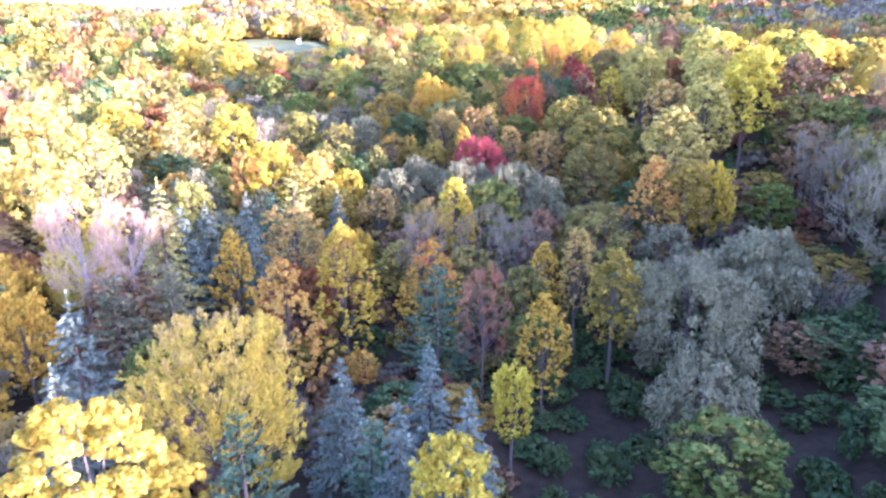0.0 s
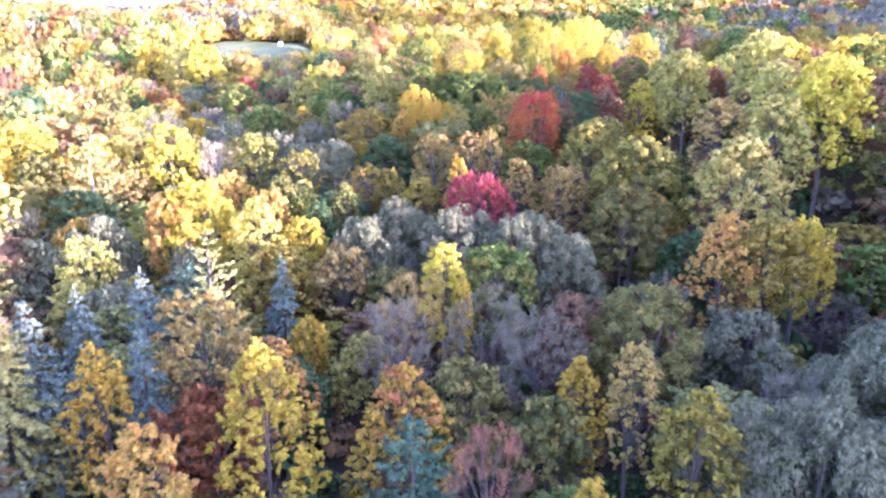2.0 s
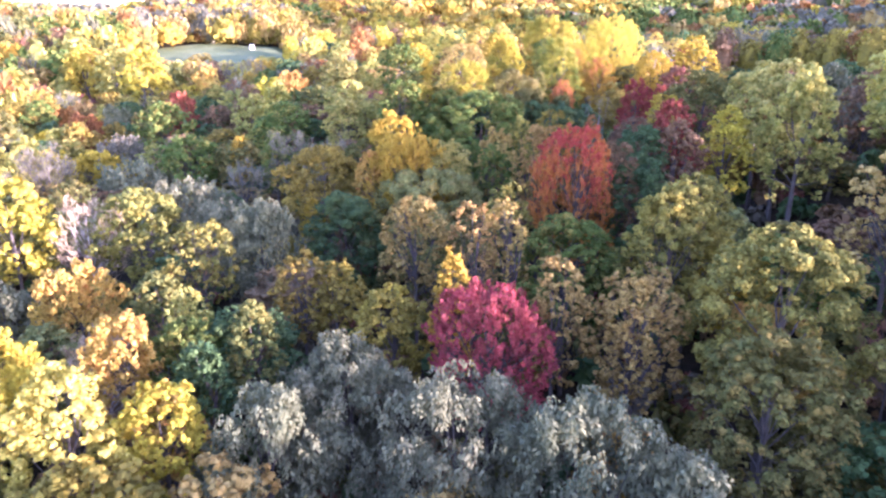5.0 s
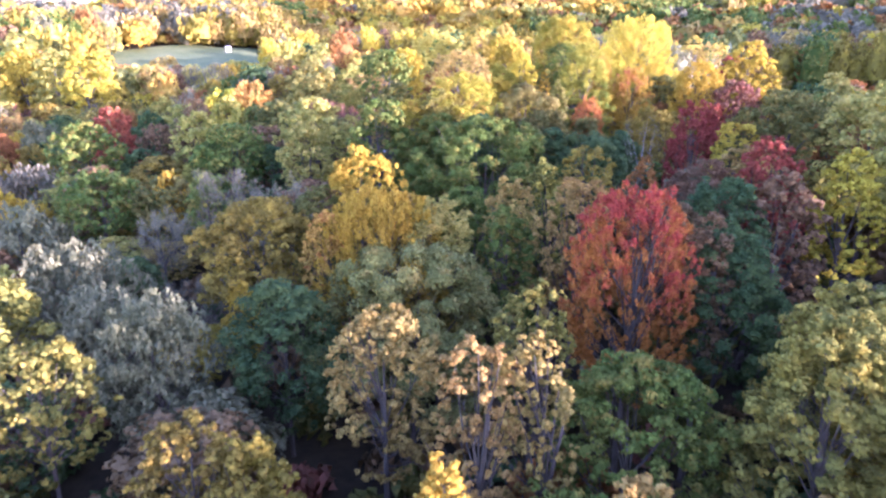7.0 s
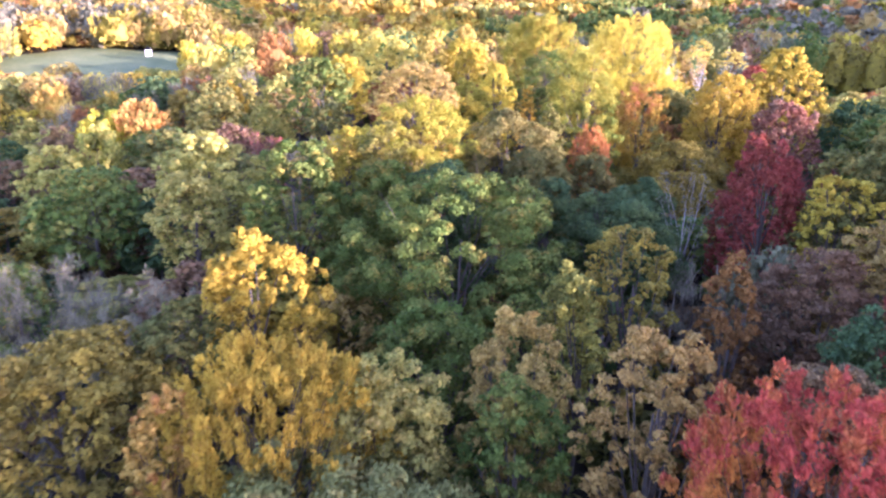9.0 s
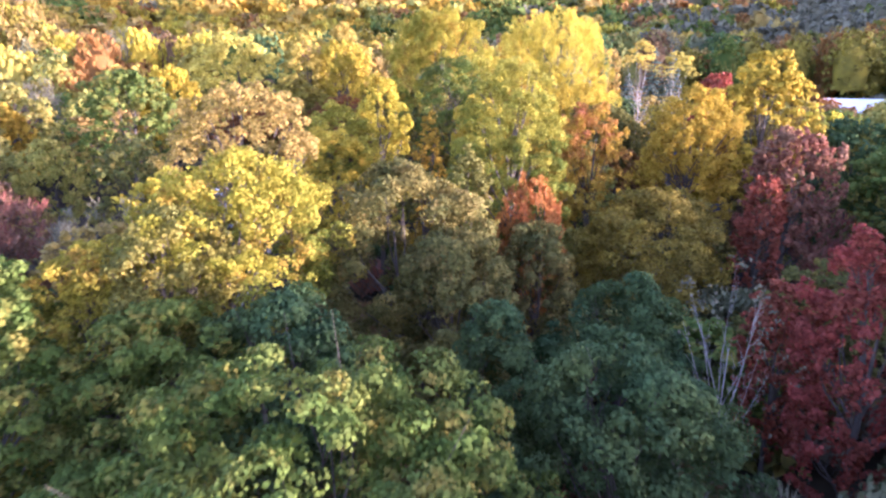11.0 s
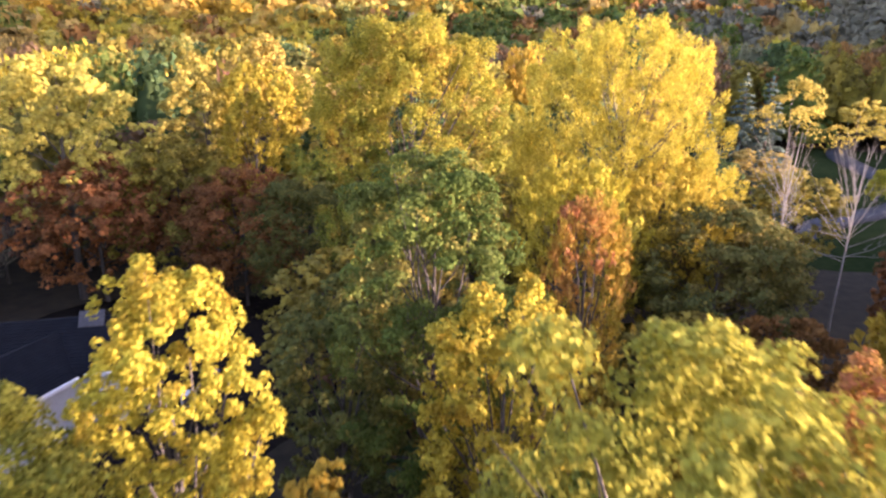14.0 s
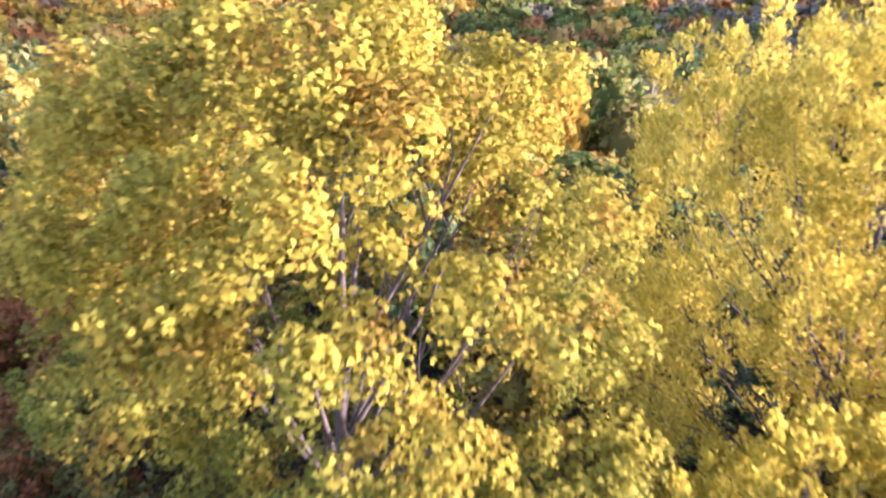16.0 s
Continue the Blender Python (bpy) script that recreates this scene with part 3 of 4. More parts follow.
T("round", "shadelime", 23.2, 196.5, 41.0, 3.9, 0.092, 0.55)
T("maple", "gold", 41.6, 203.5, 38.6, 3.6, 0.14, 0.6)
T("birch", "pale", 48.3, 225.8, 41.8, 2.1, 0.12)
T("birch", "pale", 52.4, 224.6, 40.6, 2.1, 0.12)
T("sparse", "tan", 52.9, 209, 37.9, 3.9, 0, 0.7)
T("maple", "mauve", 43.3, 193.6, 36.5, 3.0)
T("maple", "red", 39.9, 191.8, 33.6, 1.7)
T("round", "olive", 38.2, 183.5, 30.4, 3.6, 0, 0.6)
T("maple", "red", 50.6, 214.2, 38.9, 2.0)
T("round", "gold", 49.8, 206, 41.3, 3.9)
T("round", "citron", 6.2, 183.2, 37.9, 4.2, 0.12, 1.6)
T("round", "citron", 1.0, 180.2, 35.0, 2.4, 0.12, 1.8)
T("lumpy", "green", 3.8, 175.8, 34.0, 3.4, 0.15, 0.7)
T("lumpy", "bronze", 14.7, 187.5, 36.2, 5.1, 0, 0.6)
T("lumpy", "bronze", 16.4, 183.6, 33.6, 3.6, 0, 0.6)
T("lumpy", "oak", 16.6, 177.5, 32.3, 2.3, 0, 0.7)
T("lumpy", "oak", 24.4, 181.5, 31.4, 4.0, 0, 0.7)
T("lumpy", "oak", 7.8, 176.5, 33.8, 4.0, 0.15, 0.7)
T("round", "goldolive", 33.4, 194, 32.4, 5.4, 0, 0.7)
T("plume", "coral", 23.6, 192.6, 34.2, 2.2, 0.16, 0.6)
T("tall", "olive", 19.2, 192, 36.3, 1.8, 0, 0.7)
T("snag", "grey", 25.8, 175, 33.9, 2.6)
T("round", "yellow", 12.1, 201.5, 36.2, 2.8, 0.10, 0.6)
T("round", "shadelime", 12.6, 204.4, 37.7, 3.3, 0.10, 0.45)
T("round", "rust", 6, 246.8, 35.1, 5.5, 0, 0.45)
T("round", "goldolive", 11.5, 248, 36.2, 5.0, 0, 0.4)
T("maple", "yellow", 18.3, 257.5, 41, 4.0)
T("tall", "pale", 19, 262, 43.4, 4.5)
T("tall", "pale", 13, 258, 41.8, 3.8)
T("round", "pale", 4, 248, 42.1, 5.0)
T("maple", "gold", -1.7, 228, 39.1, 3.0)
T("round", "green", -5, 222.5, 39, 4.2)
T("maple", "gold", 17.5, 247, 39.5, 2.2)
T("round", "green", 23.6, 212.2, 40.5, 3.3, 0.10, 0.65)
T("plume", "ember", 29.7, 213.5, 38.6, 1.8, 0.13, 0.5)
T("round", "olive", 43, 223.5, 35.2, 5.0)
T("spruce", "spruce", 66.4, 254.2, 40, 2.6)
T("spruce", "spruce", 69.1, 253.7, 39.7, 2.2)
T("spruce", "spruce", 61, 252, 36.5, 2.2)
T("sparse", "olive", 20.6, 213.5, 36.3, 2.5, 0, 0.5)
T("willow", "willow", 23.8, 56.5, 14.5, 5.0)
T("willow", "willow", 37.3, 78, 21.1, 6.0)
T("willow", "willow", 44, 90, 17, 5.0)
T("maple", "yellow", 6.2, 55.6, 15, 1.9)
T("maple", "orange", -8.8, 68.2, 10, 1.7)
T("pine", "pine", -5.2, 43.6, 17.2, 2.6)
T("maple", "yellow", 0.5, 35, 21, 2.6)
T("bare", "grey", 46, 78.4, 15.5, 4.0)
T("round", "green", -27.8, 60.4, 15, 2.6)
T("maple", "gold", -39.5, 60.4, 20, 2.6)
T("pine", "palepine", -51, 102.5, 28, 4.6)
T("sparse", "pale", -51.6, 92.6, 25, 4.2)
T("round", "pale", -73.5, 129, 30, 6.0)
T("round", "lime", -59, 116, 27.5, 5.0)
T("round", "yellow", -65, 142, 28.5, 5.0)
T("maple", "pale", -62, 104, 27, 4.5)
T("spruce", "palepine", -32.4, 77.8, 27, 3.0)
T("pine", "willow", -28.4, 68.4, 20.5, 3.4)
T("pine", "willow", -33.5, 66.5, 19.5, 3.4)
T("pine", "pine", -24.5, 97.5, 20.5, 4.0)
T("round", "yellow", 74, 152.5, 42, 6.0)
T("round", "yellow", 66, 143, 42, 5.5)
T("round", "yellow", 58, 134, 39.4, 5.0)
# the next two were added to keep the sun off the red-orange maple
T("round", "yellow", 52.5, 123.5, 38.8, 4.6)
T("round", "lime", 48.5, 131.5, 38.4, 4.2)
T("round", "yellow", 84, 160, 40, 5.5)
T("round", "tan", 54, 141, 38.5, 4.0)
T("round", "yellow", 60, 156, 41.5, 5.0)
T("willow", "willow", -8.6, 111.5, 21.1, 4.2)
T("willow", "willow", 15.5, 104, 21.5, 4.2)
T("maple", "red", -48, 213, 30, 3.2)
T("maple", "red", 31.8, 178.8, 31.5, 2.0)
T("snag", "grey", 32.2, 193.4, 29.5, 2.6)
T("willow", "willow", -29, 159.5, 24.2, 5.2)
T("willow", "willow", -41.6, 173, 24.2, 5.4)
T("willow", "grey", -52, 194, 24.2, 5.0)
T("willow", "willow", -22, 150, 23.6, 4.0)
T("round", "green", -36, 180.5, 26.5, 5.0)
T("bare", "blush", -24, 122.5, 20.2, 3.2)
T("maple", "orange", -31, 133, 22.2, 3.4)
T("maple", "orange", -5.4, 152, 29.3, 1.6)
T("round", "brown", 21, 149, 30.8, 3.2)
T("round", "brown", 27, 160, 32.2, 3.6)
T("round", "tan", 31.5, 161, 33.2, 3.0)
T("lumpy", "oak", 19.5, 172, 32.6, 4.4)
T("round", "green", 6.5, 160.5, 29.5, 3.8)
T("round", "green", 9.5, 125.5, 23, 3.4)
T("round", "rust", 16.5, 243, 34.5, 4.6, 0, 0.4)
T("round", "olive", 20.5, 240, 34.0, 4.2, 0, 0.5)
T("plume", "lemon", 34.8, 225.5, 37.5, 3.3, 0.15, 0.4)
T("round", "bronze", 44.5, 229, 34, 4.5, 0, 0.5)
T("tall", "yellow", 89.8, 258.3, 28.5, 1.3)
T("maple", "rust", 53.5, 219.5, 34.5, 2.6, 0, 0.5)
# three trees added to block the sun from the oaks up the slope
T("round", "lime", 44, 163, 38.0, 5.0)
T("round", "olive", 38.5, 170, 37.2, 5.0)
T("round", "lime", 43.5, 156, 39.4, 4.4)
T("round", "yellow", -74, 262, 36.2, 5.6)
T("round", "lime", -84, 268, 36.8, 5.6)
T("round", "yellow", -95, 275, 37.0, 6.0)
T("lumpy", "bronze", 22.9, 189.6, 32.0, 2.8, 0, 0.6)
T("round", "moss", 12.5, 157, 32.6, 1.9)
T("sparse", "olive", 33.2, 169.5, 32.3, 2.3)
T("round", "green", 8.9, 150.5, 30.2, 2.3)
T("round", "lime", -11.5, 181.5, 32.2, 3.1)
T("maple", "gold", -28.2, 181.5, 26.3, 1.6)
T("round", "green", -20.3, 171, 28.3, 2.1)
T("bare", "grey", -23.9, 167.5, 25.3, 2.5)
T("round", "gold", -12.0, 151, 23.8, 1.5)
T("lumpy", "oak", -25.3, 163, 21.7, 2.5)
T("round", "brown", 21.7, 143.5, 31.6, 1.8)
T("plume", "lemon", 41.7, 227.5, 37.0, 4.0, 0.15, 0.4)
T("maple", "yellow", 24.6, 207.5, 37.7, 2.5, 0.12, 0.7)
T("aspen", "gold", -10.8, 72, 23.6, 3.8, 0.2, 0.8)
T("sparse", "tan", 15.4, 75.5, 21.6, 1.9)
T("aspen", "gold", 12.0, 79, 18.9, 2.2)
T("bare", "grey", -2.5, 86.5, 20.7, 3.3)
T("round", "gold", 3.3, 91, 21.1, 1.1)
T("aspen", "gold", -24.0, 76, 21.4, 2.4)
T("spruce", "spruce", -31.2, 80.5, 23.1, 2.1)
T("round", "lime", -50.5, 300, 33.0, 6.0)
T("sparse", "tan", -74.1, 310, 33.5, 4.1)
T("bare", "grey", -64.0, 290, 32.0, 6.6)
T("bare", "grey", -43.6, 318, 31.9, 3.9)
T("round", "lime", 54, 149, 42.5, 4.5)
T("maple", "gold", 30.7, 206.5, 34.4, 2.1, 0.12, 0.7)
T("round", "oak", -14.4, 117.5, 21.5, 2.3)
T("sparse", "lime", -17.7, 124.5, 22.8, 1.8)
T("round", "olive", -11.5, 121, 23.3, 1.9)
T("sparse", "tan", 16.2, 118, 26.1, 2.1)
T("round", "brown", 29.2, 149.5, 33.2, 3.0)


# ---- the rest of the wood ----
def canopy(x, y):
    """How high the wood's tops stand there."""
    return float(np.interp(y, (0, 60, 100, 130, 160, 200, 240, 300), (18, 17, 20, 24, 29, 35, 38, 37))) + 3 * float(smooth(10, 60, x)) - 10 * float(smooth(15, 70, -x) * smooth(140, 220, y))


FILL = [("round", "olive"), ("round", "green"), ("maple", "gold"), ("round", "goldolive"), ("sparse", "tan"), ("round", "oak"), ("tall", "lime"), ("bare", "grey"),
        ("maple", "yellow"), ("round", "brown"), ("maple", "rust"), ("round", "lime"), ("maple", "pale"), ("willow", "willow"), ("round", "dome"), ("maple", "orange"), ("bare", "mauve")]


def clear(x, y):
    """Where no wood grows: the yard of the house, the lane and the lawn beyond it."""
    yard = (x - 4) ** 2 / 17 ** 2 + (y - 228) ** 2 / 18 ** 2 < 1
    lawn = (x - 95) ** 2 / 36 ** 2 + (y - 268) ** 2 / 28 ** 2 < 1
    meadow = (x + 77) ** 2 / 32 ** 2 + (y - 347) ** 2 / 42 ** 2 < 1
    glade = 214 < y < 272 and 0.82 < (x - 17) / (y - 184.5) < 1.19
    drive = (x - 5) ** 2 + (y - 199) ** 2 < 7 ** 2
    return yard or drive or lawn or meadow or glade


def palette(rng, y, x):
    w = np.array([8, 6, 3.5, 8, 6, 6, 3, 6, 1.5, 8, 5, 4, 1.5, 3, 5, 2, 2], float)
    if y < 125:
        w[[7, 13]] *= 3
        w[16] *= 0.6
    if y < 78 and x > 4:
        w[[2, 3, 4, 6, 7, 8, 10, 11, 12, 14, 15, 16]] *= 0.05
        w[[1, 5, 13]] *= 2.5
        w[9] *= 0.15
    if y > 190:
        w[[8, 11, 12, 3, 6]] *= 3.0
    if x > 60 and y > 225:
        w[[8, 11, 12, 6, 2, 15]] *= 0.08
    return FILL[rng.choice(len(FILL), p=w / w.sum())]


def fill_wood():
    """The trees between those set out one by one: whole trees near the glade, joined woods further off."""
    rng = np.random.default_rng(5)
    known = list(MADE)
    stock, small = {}, {}
    for i, (kind, colour) in enumerate(FILL):
        for j in range(3):
            if (kind, j) not in stock:
                stock[kind, j] = tree_meshes(900 + 10 * i + j, kind, 4.0, 14.0, 0.38, 0.6)
                for grade, leaf_size in ((0, 0.72), (1, 1.3)):
                    solid = kind in ("round", "maple", "tall", "willow")
                    crown = crown_points(np.random.default_rng(70 + i + j), kind, 4.0, 11.0, leaf_size, thin=0.5 if solid else 1.0)
                    v, f = dense(np.random.default_rng(i + j), crown, 4.0, 11.0) if solid else crown[1]
                    small[kind, j, grade] = (v + np.array([0, 0, 3.0]), f)
    joined_woods = {}
    step = 7.0
    for iy in range(int(350 / step)):
        for ix in range(int(660 / step)):
            x = -250 + ix * step + rng.uniform(-2.4, 2.4)
            y = 8 + iy * step + rng.uniform(-2.4, 2.4)
            u = rng.uniform(size=6)
            kind, colour = palette(rng, y, x)
            if abs(x - 0.06 * y) > 0.70 * y + 22 or clear(x, y) or (x > 5 and y < 74 and u[0] < 0.72) or (56 < x < 125 and 118 < y < 166 and u[0] < 0.85):
                continue
            r = 3.0 + 1.9 * u[1]
            if any((x - a) ** 2 + (y - b) ** 2 < (0.60 * (r + c)) ** 2 for a, b, c, d in known):
                continue
            close = [d for a, b, c, d in known if (x - a) ** 2 + (y - b) ** 2 < 150]
            top = min(canopy(x, y), min(close) if close else 99) - 0.5 - 4.0 * u[2]
            rise = float(ground(x, y))
            if y > 270 or x > 55 or x < -75:
                top = rise + 13 + 6 * u[2]
            if 0.66 * y + 6 < x and 90 < y < 175:
                continue
            if y > 200 and x < -20 and -0.45 < (x - 3) / (y - 99) < -0.23 and y < 330:      # low woods before the meadow
                top = min(top, 43.5 - 0.056 * math.hypot(x - 3, y - 99))
            if x > 46 and 206 < y < 276:      # low woods round the lawn
                top = min(top, 33.5)
            if x > 46 and 150 < y < 206:
                top = min(top, 39.0)
            total = max(top - rise, 5.0)
            j = int(u[3] * 3)
            if y < 262 and abs(x - 0.06 * y) < 0.40 * y + 14:
                put_tree(kind, colour, x, y, *stock[kind, j], scale=(r / 4.0, r / 4.0, total / 14.0), turn=u[4] * 6.28)
            else:
                v, f = small[kind, j, 0 if y < 350 and -70 < x < 150 else 1]
                t = u[4] * 6.28
                q = v @ np.array([[math.cos(t), math.sin(t), 0], [-math.sin(t), math.cos(t), 0], [0, 0, 1.0]])
                q = q * np.array([r / 4.0 * 1.1, r / 4.0 * 1.1, total / 14.0]) + np.array([x, y, rise])
                joined_woods.setdefault(colour, []).append((q, f))
            MADE.append((x, y, r, top))
    return joined_woods


FAR = fill_wood()


def far_woods(groups):
    """The distant woods and the unseen shade trees, joined by leaf colour: small crowns of leaf clumps, stands of one
    colour running together.
    """
    rng = np.random.default_rng(8)
    keys = ["yellow", "gold", "lime", "goldolive", "rust", "tan", "green", "moss", "orange", "grey"]
    chance = np.array([7, 7, 5, 6, 2.5, 9, 2.5, 4, 4, 3.0])
    near = [dense(rng, crown_points(rng, "round" if i % 3 else "maple", 1.0, 1.25, 0.22, thin=0.55)) for i in range(6)]
    mid = [dense(rng, crown_points(rng, "round", 1.0, 1.25, 0.36, thin=0.55)) for i in range(6)]
    coarse = [dense(rng, crown_points(rng, "round", 1.0, 1.3, 0.8, thin=0.7)) for i in range(4)]
    spots = []
    for d0, d1, gap in ((330, 420, 7.2), (420, 520, 8.2), (520, 680, 9.6)):
        count = int(1.66 * (d1 ** 2 - d0 ** 2) / 2 / gap ** 2)
        for k in range(count):
            d, a = math.sqrt(rng.uniform(d0 ** 2, d1 ** 2)), rng.uniform(-0.72, 0.94)
            x, y = d * math.sin(a), d * math.cos(a)
            if y < 463 and abs(x - 0.06 * y) < 0.7 * y + 22 and -250 < x < 410 and y < 330:
                continue
            if not clear(x, y):
                spots.append((x, y, near if d < 430 else mid, gap * rng.uniform(0.74, 1.05), rng.uniform(10.5, 15.0)))
    for k in range(60):         # the edge of the wood behind the meadow
        spots.append((-150 + 2.2 * k, 394 + 9 * (k % 3) + rng.uniform(-2, 2), near, rng.uniform(3.2, 4.6), rng.uniform(11, 15)))
        spots.append((-150 + 2.2 * k, 390 + rng.uniform(-1, 2), near, rng.uniform(2.2, 3.2), rng.uniform(3.0, 5.5)))
    for k in range(190):        # thickets past the lawn
        x, y = rng.uniform(62, 190), rng.uniform(272, 342)
        if not clear(x, y):
            spots.append((x, y, mid, rng.uniform(3.0, 4.2), rng.uniform(4.5, 8.0)))
    for k in range(260):        # unseen trees added on the sun's side to shade the hollow
        y = rng.uniform(-60, 96)
        x = rng.uniform(48, 112)
        if x > 26 + max(0.74 * y, 0):
            spots.append((x, y, mid, rng.uniform(3.6, 5.5), rng.uniform(9.5, 15.5)))
    for ix in range(62):        # woods all round, beside and behind the way
        for iy in range(66):
            x, y = -330 + ix * 10.5 + rng.uniform(-4, 4), -290 + iy * 10.5 + rng.uniform(-4, 4)
            if (x < -0.64 * y - 22 or (y < 0 and x < 40) or (x > 165 and y < 0.9 * x - 60 and y < 160)) and not clear(x, y) and x < 320 and (x > -250 or y < 330):
                if not (y > 8 and -0.64 * y - 22 < x < 0.76 * y + 22) and math.hypot(x, y) > 16:
                    spots.append((x, y, coarse, rng.uniform(5.0, 7.4), rng.uniform(9.5, 15.5)))
            elif x > 84 and x > 0.66 * y + 12 and 0 < y < 262 and x < 320 and not clear(x, y):      # unseen low thickets, added out on the sun's side
                spots.append((x, y, coarse, rng.uniform(3.6, 4.6), 4.4))
    wave = rng.uniform(0, 6.28, (10, 2))
    freq = rng.uniform(0.016, 0.04, (10, 2)) * np.where(rng.uniform(size=(10, 2)) < 0.5, -1, 1)
    for x, y, protos, r, tall in spots:
        v, f = protos[rng.integers(len(protos))]
        t = rng.uniform(0, 6.28)
        q = v @ np.array([[math.cos(t), math.sin(t), 0], [-math.sin(t), math.cos(t), 0], [0, 0, 1.0]])
        q = q * np.array([r, r, 0.68 * tall]) + np.array([x, y, float(ground(x, y)) + 0.13 * tall])
        w = chance * np.exp(1.1 * (np.sin(x * freq[:, 0] + wave[:, 0]) + np.sin(y * freq[:, 1] + wave[:, 1])))
        if x < -10:      # browner woods round the meadow
            w = w * np.array([0.35, 0.8, 0.5, 1.5, 1.8, 1.6, 0.6, 0.6, 0.9, 1.6])
        if x > 60 and 225 < y and x > 0.22 * y:      # duller woods past the lawn
            w = w * np.array([0.15, 0.4, 0.3, 0.5, 1.5, 0.4, 4, 2, 0.3, 4])
        groups.setdefault(keys[rng.choice(10, p=w / w.sum())], []).append((q, f))
    for k, bits in groups.items():
        me = mesh("far_woods", *joined(bits))
        me.materials.append(LEAF[k])
        tagged(new("far_woods", me), "distant " + LOOK[k] + " autumn woods on the hills", "woods", kind="stuff")


far_woods(FAR)


def undergrowth():
    """Low bushes and saplings under the wood, joined by colour."""
    rng = np.random.default_rng(21)
    groups = {"brown": [], "olive": [], "mauve": [], "oak": [], "grey": []}
    keys = list(groups)
    protos = [crown_points(rng, "round", 1.0, 1.5, 0.55)[1] for i in range(5)]
    fine = [crown_points(np.random.default_rng(40 + i), "round", 1.0, 1.2, 0.24)[1] for i in range(5)]
    for iy in range(52):
        for ix in range(70):
            x = -120 + ix * 4.2 + rng.uniform(-1.8, 1.8)
            y = 14 + iy * 4.2 + rng.uniform(-1.8, 1.8)
            g, h, t = rng.uniform(1.0, 2.3), rng.uniform(0.9, 2.4), rng.uniform(0, 6.28)
            k = keys[rng.choice(5, p=(0.33, 0.27, 0.07, 0.26, 0.07))]
            if x > 8 and y < 84:      # the dark hollow
                k = "oak"
            if abs(x - 0.06 * y) > 0.5 * y + 14 or clear(x, y):
                continue
            v, f = (fine if x > 4 and y < 90 else protos)[rng.integers(5)]
            q = v @ np.array([[math.cos(t), math.sin(t), 0], [-math.sin(t), math.cos(t), 0], [0, 0, 1.0]])
            groups[k].append((q * np.array([g, g, h]) + np.array([x, y, float(ground(x, y)) - 0.1]), f))
    for k, bits in groups.items():
        me = mesh("undergrowth", *joined(bits))
        me.materials.append(LEAF[k])
        tagged(new("undergrowth", me), LOOK[k] + " leaved bushes and saplings under the trees", "undergrowth", kind="stuff")


undergrowth()


# ---- lanes, lawn and meadow ----
def ribbon(name, knots, width, material, label, category, lift=0.14):
    """A laid strip of even width that follows the land, with a real edge."""
    k = np.asarray(knots, float)
    n = len(k)
    pts = []
    for i in range(n - 1):
        p0, p1, p2, p3 = k[max(i - 1, 0)], k[i], k[i + 1], k[min(i + 2, n - 1)]
        for u in np.arange(0, 1, 0.1):
            pts.append(0.5 * (2 * p1 + (p2 - p0) * u + (2 * p0 - 5 * p1 + 4 * p2 - p3) * u ** 2 + (3 * p1 - p0 - 3 * p2 + p3) * u ** 3))
    pts = np.array(pts + [k[-1]])
    d = unit(np.gradient(pts, axis=0))
    side = np.stack([-d[:, 1], d[:, 0]], 1) * width / 2
    rows = []
    for off, dz in ((-1.0, -0.5), (-1.0, 0.0), (0.0, 0.03), (1.0, 0.0), (1.0, -0.5)):
        q = pts + side * off
        rows.append(np.stack([q[:, 0], q[:, 1], ground(q[:, 0], q[:, 1]) + lift + dz], 1))
    v = np.stack(rows, 1)
    m = len(pts)
    i, j = np.meshgrid(np.arange(m - 1), np.arange(4), indexing="ij")
    a = (i * 5 + j).ravel()
    me = mesh(name, v.reshape(-1, 3), np.stack([a, a + 5, a + 6, a + 1], 1))
    me.materials.append(material)
    return tagged(new(name, me), label, category, kind="structure")


def patch(name, cx, cy, rx, ry, material, label, lift):
    """A lawn or meadow with an uneven outline that lies on the land."""
    n, m = 48, 14
    a = np.arange(n) * 2 * math.pi / n
    wob = 1 + 0.10 * np.sin(3 * a + 1) + 0.06 * np.sin(7 * a)
    v = [(cx, cy)]
    for k in range(1, m + 1):
        v += [(cx + rx * wob[i] * math.cos(a[i]) * k / m, cy + ry * wob[i] * math.sin(a[i]) * k / m) for i in range(n)]
    v = np.array(v)
    z = ground(v[:, 0], v[:, 1]) + lift
    z[-n:] -= lift * 1.4
    f = []
    for k in range(m):
        for i in range(n):
            j = (i + 1) % n
            if k == 0:
                f.append((0, 1 + i, 1 + j, 1 + j))
            else:
                f.append((1 + (k - 1) * n + i, 1 + k * n + i, 1 + k * n + j, 1 + (k - 1) * n + j))
    bm = bmesh.new()
    vs = [bm.verts.new((x, y, h)) for (x, y), h in zip(v, z)]
    for q in f:
        bm.faces.new([vs[i] for i in dict.fromkeys(q)])
    me = bpy.data.meshes.new(name)
    bm.to_mesh(me)
    bm.free()
    me.materials.append(material)
    return tagged(new(name, me), label, "lawn", kind="structure")


patch("lawn", 92, 268, 44, 34, GRASS, "green lawn beside the curving lane, shade put into its colour", 0.10)
patch("meadow", -79, 350, 37, 44, rough("meadow_grass", (0.09, 0.12, 0.05), (0.15, 0.17, 0.08), 0.1, bump=0.4), "open green meadow among distant woods", 0.3)
# near-black litter: the yard's deep shade is put into the colour
YARD = rough("yard_with_painted_shade", (0.012, 0.010, 0.009), (0.024, 0.019, 0.015), 0.3)
